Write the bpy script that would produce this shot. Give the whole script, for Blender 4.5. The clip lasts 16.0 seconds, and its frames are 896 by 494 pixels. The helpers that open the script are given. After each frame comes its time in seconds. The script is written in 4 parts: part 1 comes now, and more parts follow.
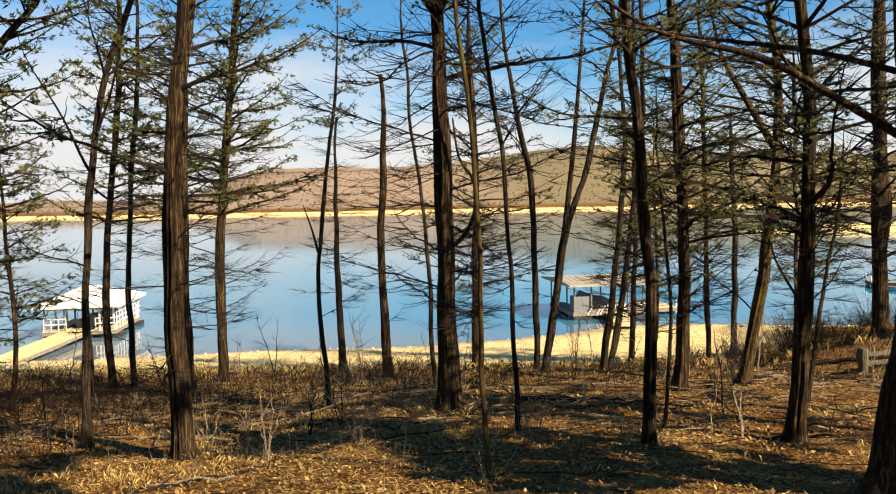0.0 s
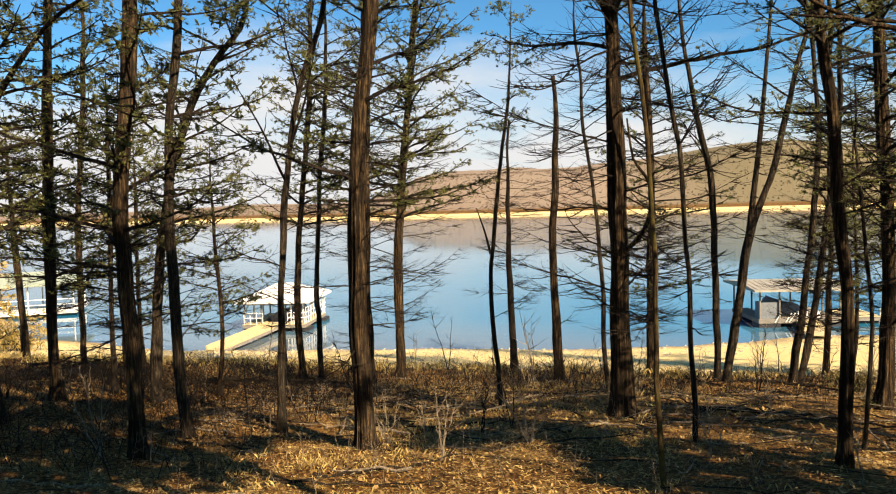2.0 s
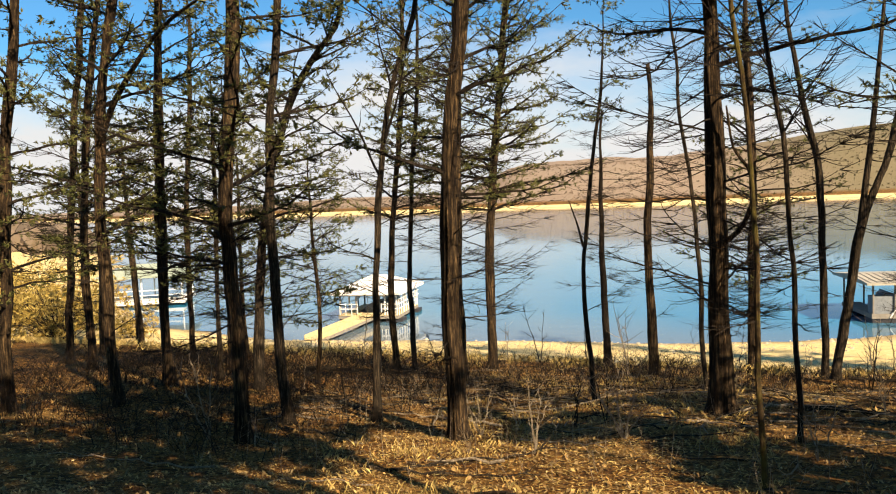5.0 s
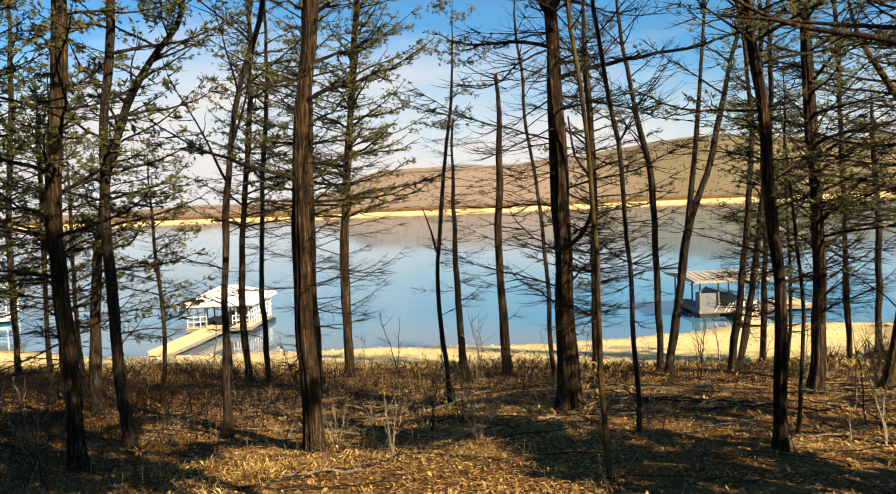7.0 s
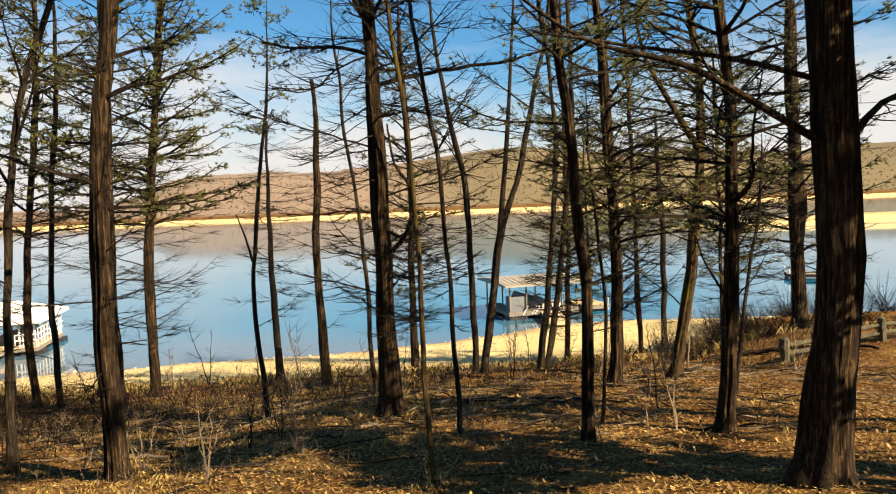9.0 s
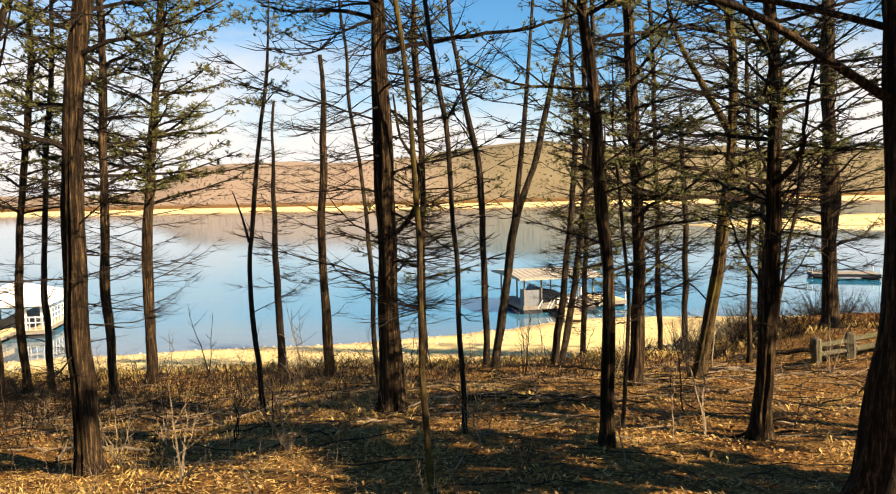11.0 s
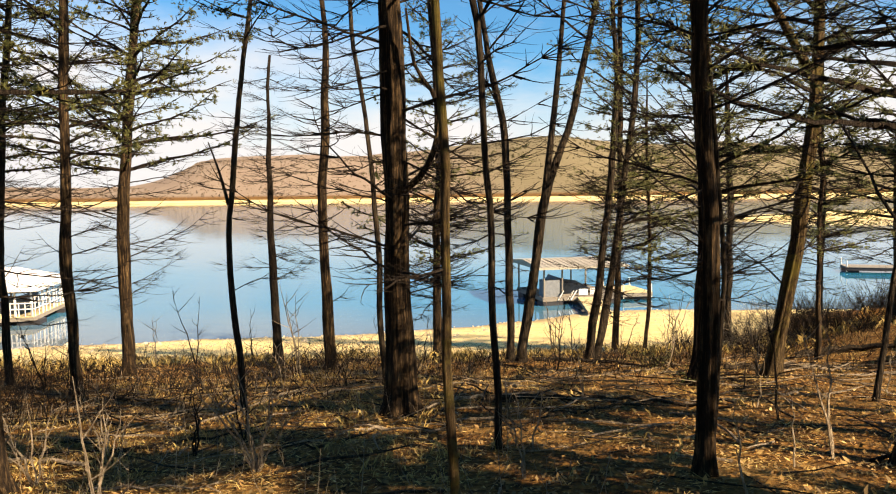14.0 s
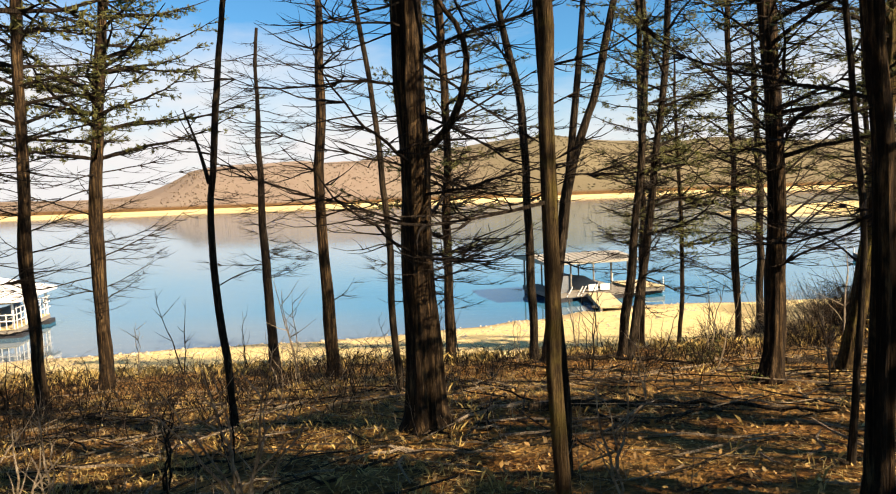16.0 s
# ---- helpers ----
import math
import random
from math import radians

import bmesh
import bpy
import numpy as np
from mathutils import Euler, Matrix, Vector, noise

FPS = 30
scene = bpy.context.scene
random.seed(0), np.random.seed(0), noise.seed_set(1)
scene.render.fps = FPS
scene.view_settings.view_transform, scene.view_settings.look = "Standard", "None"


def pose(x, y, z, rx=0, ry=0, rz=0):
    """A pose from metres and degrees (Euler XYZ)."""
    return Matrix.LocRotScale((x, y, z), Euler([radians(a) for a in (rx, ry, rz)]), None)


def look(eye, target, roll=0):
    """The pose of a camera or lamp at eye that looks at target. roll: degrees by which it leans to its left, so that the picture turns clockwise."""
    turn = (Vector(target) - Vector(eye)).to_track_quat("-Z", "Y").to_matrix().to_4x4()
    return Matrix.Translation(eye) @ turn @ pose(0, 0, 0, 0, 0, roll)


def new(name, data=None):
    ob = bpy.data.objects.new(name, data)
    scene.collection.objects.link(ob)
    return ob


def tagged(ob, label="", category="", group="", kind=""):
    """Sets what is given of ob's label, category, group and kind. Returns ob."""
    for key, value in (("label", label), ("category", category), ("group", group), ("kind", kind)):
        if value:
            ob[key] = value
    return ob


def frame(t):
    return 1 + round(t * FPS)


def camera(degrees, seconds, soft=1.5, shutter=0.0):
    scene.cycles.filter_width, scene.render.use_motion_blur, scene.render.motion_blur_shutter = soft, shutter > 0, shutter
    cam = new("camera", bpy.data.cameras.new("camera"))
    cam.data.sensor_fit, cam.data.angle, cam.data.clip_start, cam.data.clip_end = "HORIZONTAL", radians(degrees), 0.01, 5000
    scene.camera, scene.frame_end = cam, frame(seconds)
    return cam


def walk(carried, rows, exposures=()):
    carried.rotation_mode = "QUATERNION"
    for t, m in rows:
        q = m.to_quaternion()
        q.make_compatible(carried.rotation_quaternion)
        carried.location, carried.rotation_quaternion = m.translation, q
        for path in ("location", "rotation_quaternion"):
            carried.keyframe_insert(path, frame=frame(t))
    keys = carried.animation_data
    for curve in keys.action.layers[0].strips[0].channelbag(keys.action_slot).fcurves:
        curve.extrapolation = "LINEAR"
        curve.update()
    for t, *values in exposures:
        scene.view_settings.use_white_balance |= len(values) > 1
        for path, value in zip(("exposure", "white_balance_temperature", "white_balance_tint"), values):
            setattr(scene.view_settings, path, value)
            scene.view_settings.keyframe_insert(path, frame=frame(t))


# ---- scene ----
cam = camera(62.42, 16.0, soft=1.1)
# seconds, eye x y z, turn rx ry rz
ROWS = [
    (0, -0.101, 0.029, 7.55, 86.369, 1.039, 0.234),
    (0.5, -0.049, 0.035, 7.585, 86.379, 1.229, 3.233),
    (1, -0.046, 0.021, 7.579, 86.52, 1.371, 6.602),
    (1.5, -0.108, -0.039, 7.576, 86.812, 2.032, 10.031),
    (2, -0.098, -0.069, 7.588, 86.745, 1.61, 13.447),
    (2.5, -0.099, -0.115, 7.582, 86.506, 1.932, 17.221),
    (3, -0.131, -0.118, 7.611, 86.128, 1.886, 20.462),
    (5.5, -0.09, -0.114, 7.618, 86.415, 2.415, 20.279),
    (6, -0.139, -0.074, 7.609, 86.517, 1.914, 17.442),
    (6.5, -0.121, -0.072, 7.611, 86.313, 2.318, 13.519),
    (7, -0.071, -0.084, 7.613, 86.397, 2.494, 9.298),
    (7.5, -0.095, -0.017, 7.622, 86.513, 2.054, 4.507),
    (8, -0.095, -0.03, 7.622, 86.593, 1.827, 0.083),
    (8.5, -0.134, -0.081, 7.629, 86.404, 2.246, -3.283),
    (9, -0.156, -0.009, 7.594, 86.447, 2.21, -4.927),
    (11.5, 0.097, 1.391, 7.242, 85.896, 1.035, -3.403),
    (12, 0.121, 1.798, 7.107, 87.899, 2.622, -3.343),
    (12.5, 0.109, 2.240, 6.994, 87.219, 1.279, -2.260),
    (13, 0.069, 2.729, 6.886, 85.904, 1.585, -3.769),
    (13.5, 0.036, 3.201, 6.796, 85.665, 2.173, -4.534),
    (14, 0.015, 3.661, 6.709, 85.557, 0.662, -2.663),
    (14.5, -0.033, 4.119, 6.587, 86.108, 1.224, -3.968),
    (15, -0.102, 4.598, 6.459, 86.591, 1.646, -4.026),
    (15.5, -0.210, 5.089, 6.361, 86.657, 0.397, -2.160),
    (16, -0.303, 5.552, 6.266, 85.777, 2.180, -3.141),
]
walk(cam, [(t, pose(x, y, z, rx, ry, rz)) for t, x, y, z, rx, ry, rz in ROWS], exposures=((0.0, 1.40, 8100, 14), (9.5, 1.40, 8600, 15), (11.5, 1.68, 8800, 18), (16.0, 1.50, 8250, 16)))

# ---- light ----
SUN_AZ, SUN_EL = radians(-36), radians(36)          # from +x, turned behind the viewer
sun_dir = Vector((math.cos(SUN_AZ) * math.cos(SUN_EL), math.sin(SUN_AZ) * math.cos(SUN_EL), math.sin(SUN_EL)))
sun_data = bpy.data.lights.new("sun", "SUN")
sun_data.energy, sun_data.angle, sun_data.color = 5.0, radians(0.53), (1.0, 0.88, 0.70)
sun = new("sun", sun_data)
sun.matrix_world = look(sun_dir * 60, (0, 0, 0))

world = bpy.data.worlds.new("sky")
scene.world = world
world.use_nodes = True
wt = world.node_tree
wt.nodes.clear()


def node(tree_, kind, **sets):
    n = tree_.nodes.new(kind)
    for key, value in sets.items():
        n.inputs[key].default_value = value
    return n


sky = wt.nodes.new("ShaderNodeTexSky")
sky.sky_type, sky.sun_disc = "NISHITA", False
sky.sun_elevation, sky.sun_rotation = SUN_EL, math.pi / 2 - SUN_AZ
sky.air_density, sky.dust_density, sky.ozone_density = 1.0, 0.6, 2.5
coord = wt.nodes.new("ShaderNodeTexCoord")
stretch = node(wt, "ShaderNodeMapping", Scale=(1.0, 1.0, 3.2), Location=(0.35, 0.1, 0.2))
cloud_noise = node(wt, "ShaderNodeTexNoise", Scale=2.3, Detail=7.0, Roughness=0.58)
wt.links.new(coord.outputs["Generated"], stretch.inputs["Vector"])
wt.links.new(stretch.outputs["Vector"], cloud_noise.inputs["Vector"])
split = wt.nodes.new("ShaderNodeSeparateXYZ")
wt.links.new(coord.outputs["Generated"], split.inputs[0])
low = node(wt, "ShaderNodeMapRange", **{"From Min": 0.02, "From Max": 0.27, "To Min": 0.41, "To Max": -0.22})
wt.links.new(split.outputs["Z"], low.inputs["Value"])
west = node(wt, "ShaderNodeMapRange", **{"From Min": 0.35, "From Max": -0.6, "To Min": 0.07, "To Max": 0.12})
wt.links.new(split.outputs["X"], west.inputs["Value"])
zenith = node(wt, "ShaderNodeMapRange", **{"From Min": 0.42, "From Max": 0.85, "To Min": 0.0, "To Max": 0.04})
wt.links.new(split.outputs["Z"], zenith.inputs["Value"])
add0 = wt.nodes.new("ShaderNodeMath")
wt.links.new(low.outputs["Result"], add0.inputs[0])
wt.links.new(zenith.outputs["Result"], add0.inputs[1])
add1, add2 = wt.nodes.new("ShaderNodeMath"), wt.nodes.new("ShaderNodeMath")
wt.links.new(cloud_noise.outputs["Fac"], add1.inputs[0])
wt.links.new(add0.outputs[0], add1.inputs[1])
wt.links.new(add1.outputs[0], add2.inputs[0])
wt.links.new(west.outputs["Result"], add2.inputs[1])
cover = node(wt, "ShaderNodeMapRange", **{"From Min": 0.52, "From Max": 0.86})
cover.clamp = True
wt.links.new(add2.outputs[0], cover.inputs["Value"])
tint = wt.nodes.new("ShaderNodeMix")
tint.data_type, tint.blend_type = "RGBA", "MULTIPLY"
tint.inputs[0].default_value = 1.0
tint.inputs[7].default_value = (0.48, 1.42, 2.05, 1)
wt.links.new(sky.outputs[0], tint.inputs[6])
mixsky = wt.nodes.new("ShaderNodeMix")
mixsky.data_type = "RGBA"
mixsky.inputs[7].default_value = (8.7, 10.0, 11.7, 1)
wt.links.new(cover.outputs["Result"], mixsky.inputs[0])
wt.links.new(tint.outputs[2], mixsky.inputs[6])
back = node(wt, "ShaderNodeBackground", Strength=0.033)
wt.links.new(mixsky.outputs[2], back.inputs["Color"])
wout = wt.nodes.new("ShaderNodeOutputWorld")
wt.links.new(back.outputs[0], wout.inputs["Surface"])


# ---- materials ----
def material(name, rough=0.8, spec=0.3):
    m = bpy.data.materials.new(name)
    m.use_nodes = True
    b = m.node_tree.nodes["Principled BSDF"]
    b.inputs["Roughness"].default_value = rough
    b.inputs["Specular IOR Level"].default_value = spec
    return m, m.node_tree, b


def ramp(t, source, stops):
    r = t.nodes.new("ShaderNodeValToRGB")
    while len(r.color_ramp.elements) < len(stops):
        r.color_ramp.elements.new(0.5)
    for e, (at, col) in zip(r.color_ramp.elements, stops):
        e.position, e.color = at, (*col, 1)
    t.links.new(source, r.inputs[0])
    return r.outputs[0]


def blend(t, fac, a, b, how="MIX"):
    m = t.nodes.new("ShaderNodeMix")
    m.data_type, m.blend_type = "RGBA", how
    for socket, value in ((0, fac), (6, a), (7, b)):
        if isinstance(value, bpy.types.NodeSocket):
            t.links.new(value, m.inputs[socket])
        elif socket == 0:
            m.inputs[0].default_value = value
        else:
            m.inputs[socket].default_value = (*value, 1)
    return m.outputs[2]


def noise_of(t, scale, detail=4.0, rough=0.6, stretch_by=None, vector=None):
    n = node(t, "ShaderNodeTexNoise", Scale=scale, Detail=detail, Roughness=rough)
    if vector is None:
        vector = t.nodes.new("ShaderNodeTexCoord").outputs["Object"]
    if stretch_by:
        mp = node(t, "ShaderNodeMapping", Scale=stretch_by)
        t.links.new(vector, mp.inputs["Vector"])
        vector = mp.outputs["Vector"]
    t.links.new(vector, n.inputs["Vector"])
    return n.outputs["Fac"]


def bumped(t, b, height, strength=0.5, distance=0.02):
    bp = node(t, "ShaderNodeBump", Strength=strength, Distance=distance)
    t.links.new(height, bp.inputs["Height"])
    t.links.new(bp.outputs["Normal"], b.inputs["Normal"])


def bark_material(name, dark, mid, light, moss=None, streak=9.0):
    m, t, b = material(name, 0.92, 0.15)
    fibre = noise_of(t, streak, 6, 0.7, (3.2, 3.2, 0.22))
    patch = noise_of(t, 1.7, 4, 0.6)
    flake = noise_of(t, 22.0, 5, 0.75, (1.0, 1.0, 0.4))
    c = ramp(t, fibre, ((0.37, dark), (0.50, mid), (0.66, light)))
    c = blend(t, ramp(t, patch, ((0.35, (0, 0, 0)), (0.7, (1, 1, 1)))), c, blend(t, 0.55, c, mid))
    c = blend(t, ramp(t, flake, ((0.42, (0, 0, 0)), (0.62, (0.7, 0.7, 0.7)))), c, dark)
    if moss:
        g = noise_of(t, 2.4, 5, 0.7)
        c = blend(t, ramp(t, g, ((0.48, (0, 0, 0)), (0.62, (0.75, 0.75, 0.75)))), c, moss)
    t.links.new(c, b.inputs["Base Color"])
    bumped(t, b, fibre, 1.0, 0.06)
    return m


BARK = bark_material("cedar_bark", (0.006, 0.004, 0.0025), (0.032, 0.020, 0.011), (0.20, 0.130, 0.062))
BARK_GREY = bark_material("grey_bark", (0.008, 0.006, 0.004), (0.030, 0.022, 0.014), (0.15, 0.11, 0.07), streak=14)
BARK_MOSS = bark_material("mossy_bark", (0.014, 0.009, 0.005), (0.065, 0.042, 0.019), (0.21, 0.145, 0.062), (0.11, 0.09, 0.018), 12)
TWIG = bark_material("twig_bark", (0.007, 0.005, 0.004), (0.022, 0.016, 0.011), (0.075, 0.055, 0.038), streak=20)
RAILWOOD = bark_material("mossy_rail_wood", (0.04, 0.034, 0.024), (0.12, 0.105, 0.075), (0.22, 0.20, 0.15), (0.10, 0.11, 0.04), 10)
DEADWOOD = bark_material("dry_wood", (0.12, 0.09, 0.06), (0.30, 0.24, 0.17), (0.50, 0.42, 0.31), streak=16)


def eastern(t, pos, c, east):
    """Mixed evergreen cover on the eastern slopes across the lake."""
    xyz = t.nodes.new("ShaderNodeSeparateXYZ")
    t.links.new(pos, xyz.inputs[0])
    e = node(t, "ShaderNodeMapRange", **{"From Min": -25.0, "From Max": 80.0, "To Max": 0.9})
    t.links.new(xyz.outputs["X"], e.inputs["Value"])
    return blend(t, e.outputs[0], c, east)


def leaf_material(name, stops, through_light=0.35, rough=0.7, east=None):
    m, t, b = material(name, rough, 0.2)
    geo = t.nodes.new("ShaderNodeNewGeometry")
    c = ramp(t, geo.outputs["Random Per Island"], stops)
    big = noise_of(t, 0.9, 3)
    c = blend(t, ramp(t, big, ((0.3, (0, 0, 0)), (0.75, (0.5, 0.5, 0.5)))), c, stops[-1][1])
    if east:
        c = eastern(t, geo.outputs["Position"], c, east)
    t.links.new(c, b.inputs["Base Color"])
    if through_light:
        tr = t.nodes.new("ShaderNodeBsdfTranslucent")
        t.links.new(c, tr.inputs["Color"])
        mx = node(t, "ShaderNodeMixShader", Fac=through_light)
        t.links.new(b.outputs[0], mx.inputs[1])
        t.links.new(tr.outputs[0], mx.inputs[2])
        t.links.new(mx.outputs[0], t.nodes["Material Output"].inputs["Surface"])
    return m


NEEDLE = leaf_material("cedar_needles", ((0.0, (0.030, 0.045, 0.016)), (0.45, (0.065, 0.080, 0.024)), (0.8, (0.10, 0.105, 0.030)), (1.0, (0.14, 0.125, 0.04))), 0.28)
LITTER = leaf_material("fallen_leaves", ((0.0, (0.022, 0.009, 0.003)), (0.5, (0.10, 0.044, 0.012)), (0.8, (0.25, 0.13, 0.035)), (0.96, (0.42, 0.26, 0.08)), (1.0, (0.56, 0.41, 0.19))), 0.15)
STRAW = leaf_material("dry_grass", ((0.0, (0.19, 0.125, 0.040)), (0.5, (0.40, 0.28, 0.095)), (1.0, (0.60, 0.46, 0.18))), 0.2)
FARWOOD = leaf_material("bare_woods", ((0.0, (0.235, 0.172, 0.13)), (0.5, (0.25, 0.196, 0.15)), (0.85, (0.275, 0.212, 0.162)), (1.0, (0.25, 0.196, 0.138))), 0.5, 0.95, (0.15, 0.128, 0.075))
GREENLEAF = leaf_material("green_weeds", ((0.0, (0.06, 0.11, 0.02)), (0.6, (0.14, 0.20, 0.04)), (1.0, (0.24, 0.27, 0.07))))
YELLOWBUSH = leaf_material("yellow_brush", ((0.0, (0.20, 0.13, 0.03)), (0.5, (0.36, 0.25, 0.06)), (1.0, (0.50, 0.38, 0.12))), 0.3)


def ground_material():
    m, t, b = material("woodland_ground", 0.95, 0.1)
    geo = t.nodes.new("ShaderNodeNewGeometry")
    pos = geo.outputs["Position"]
    xyz = t.nodes.new("ShaderNodeSeparateXYZ")
    t.links.new(pos, xyz.inputs[0])
    vor = node(t, "ShaderNodeTexVoronoi", Scale=17.0, Randomness=1.0)
    t.links.new(pos, vor.inputs["Vector"])
    fine = noise_of(t, 26.0, 4, 0.7, None, pos)
    mid = noise_of(t, 1.1, 5, 0.65, None, pos)
    leaf = ramp(t, vor.outputs["Color"], ((0.0, (0.02, 0.009, 0.003)), (0.4, (0.09, 0.040, 0.011)), (0.7, (0.22, 0.105, 0.026)), (1.0, (0.36, 0.20, 0.055))))
    leaf = blend(t, ramp(t, fine, ((0.38, (0, 0, 0)), (0.66, (0.65, 0.65, 0.65)))), leaf, (0.026, 0.011, 0.004))
    leaf = blend(t, ramp(t, mid, ((0.45, (0, 0, 0)), (0.7, (0.45, 0.45, 0.45)))), leaf, (0.30, 0.19, 0.065))
    sandn = noise_of(t, 3.2, 6, 0.7, None, pos)
    sand = ramp(t, sandn, ((0.25, (0.50, 0.37, 0.16)), (0.5, (0.68, 0.53, 0.25)), (0.8, (0.80, 0.67, 0.38))))
    wet = node(t, "ShaderNodeMapRange", **{"From Min": 0.22, "From Max": -0.05})
    t.links.new(xyz.outputs["Z"], wet.inputs["Value"])
    sand = blend(t, wet.outputs[0], sand, (0.20, 0.14, 0.085))
    edge = t.nodes.new("ShaderNodeMath")
    edge.operation = "MULTIPLY_ADD"
    edge.inputs[1].default_value, edge.inputs[2].default_value = 0.9, -0.45
    t.links.new(mid, edge.inputs[0])
    lift = t.nodes.new("ShaderNodeMath")
    t.links.new(xyz.outputs["Z"], lift.inputs[0])
    t.links.new(edge.outputs[0], lift.inputs[1])
    shore = node(t, "ShaderNodeMapRange", **{"From Min": 1.75, "From Max": 1.4})
    t.links.new(lift.outputs[0], shore.inputs["Value"])
    c = blend(t, shore.outputs[0], leaf, sand)
    hilln = noise_of(t, 0.03, 6, 0.7, None, pos)
    fuzz = noise_of(t, 0.22, 5, 0.75, None, pos)
    hill = ramp(t, hilln, ((0.3, (0.215, 0.160, 0.122)), (0.6, (0.235, 0.186, 0.140)), (0.8, (0.225, 0.186, 0.132))))
    hill = blend(t, ramp(t, fuzz, ((0.35, (0, 0, 0)), (0.65, (0.3, 0.3, 0.3)))), hill, (0.19, 0.14, 0.107))
    hill = eastern(t, pos, hill, (0.145, 0.122, 0.07))
    far = node(t, "ShaderNodeMapRange", **{"From Min": 3.0, "From Max": 4.5})
    t.links.new(xyz.outputs["Z"], far.inputs["Value"])
    away = node(t, "ShaderNodeMapRange", **{"From Min": 90.0, "From Max": 130.0})
    t.links.new(xyz.outputs["Y"], away.inputs["Value"])
    both = t.nodes.new("ShaderNodeMath")
    both.operation = "MULTIPLY"
    t.links.new(far.outputs[0], both.inputs[0])
    t.links.new(away.outputs[0], both.inputs[1])
    c = blend(t, both.outputs[0], c, hill)
    t.links.new(c, b.inputs["Base Color"])
    curl = t.nodes.new("ShaderNodeMath")
    curl.operation = "MULTIPLY_ADD"
    curl.inputs[1].default_value = 0.9
    t.links.new(vor.outputs["Distance"], curl.inputs[0])
    t.links.new(fine, curl.inputs[2])
    bumped(t, b, curl.outputs[0], 1.0, 0.045)
    return m


def water_material():
    m, t, b = material("lake_water", 0.04, 0.5)
    b.inputs["IOR"].default_value = 1.33
    pos = t.nodes.new("ShaderNodeNewGeometry").outputs["Position"]
    deep = noise_of(t, 0.02, 3, 0.5, None, pos)
    c = ramp(t, deep, ((0.3, (0.003, 0.12, 0.225)), (0.7, (0.006, 0.145, 0.26))))
    xyz = t.nodes.new("ShaderNodeSeparateXYZ")
    t.links.new(pos, xyz.inputs[0])
    shallow = node(t, "ShaderNodeMapRange", **{"From Min": 47.0, "From Max": 38.0, "To Min": 0.0, "To Max": 0.55})
    t.links.new(xyz.outputs["Y"], shallow.inputs["Value"])
    c = blend(t, shallow.outputs[0], c, (0.19, 0.155, 0.115))
    t.links.new(c, b.inputs["Base Color"])
    a = noise_of(t, 0.9, 4, 0.6, (0.35, 1.0, 1.0), pos)
    bumped(t, b, a, 0.12, 0.05)
    return m


def plain(name, colour, rough=0.6, spec=0.3, metal=0.0, grain=6.0, vary=0.25):
    m, t, b = material(name, rough, spec)
    b.inputs["Metallic"].default_value = metal
    n = noise_of(t, grain, 5, 0.65)
    darkc = tuple(v * (1 - vary) for v in colour)
    lightc = tuple(min(1, v * (1 + vary * 0.5)) for v in colour)
    t.links.new(ramp(t, n, ((0.3, darkc), (0.7, lightc))), b.inputs["Base Color"])
    bumped(t, b, n, 0.2, 0.01)
    return m


ROOF = plain("pale_metal_roof", (0.74, 0.73, 0.70), 0.45, 0.4)
ROOF_DULL = plain("dull_metal_roof", (0.33, 0.31, 0.26), 0.7, 0.2)
DOCKWOOD = plain("weathered_deck_wood", (0.52, 0.42, 0.24), 0.85, 0.2, 0, 4)
GREYWOOD = plain("grey_timber", (0.22, 0.20, 0.17), 0.85, 0.2, 0, 4)
WHITEPAINT = plain("white_painted_metal", (0.74, 0.73, 0.70), 0.5, 0.3)
FLOAT = plain("black_float", (0.03, 0.03, 0.035), 0.6, 0.3)
COVER = plain("grey_boat_cover", (0.16, 0.18, 0.20), 0.8, 0.2)
GREEN = plain("faded_canvas", (0.27, 0.32, 0.26), 0.8, 0.2)
GROUND, WATER = ground_material(), water_material()


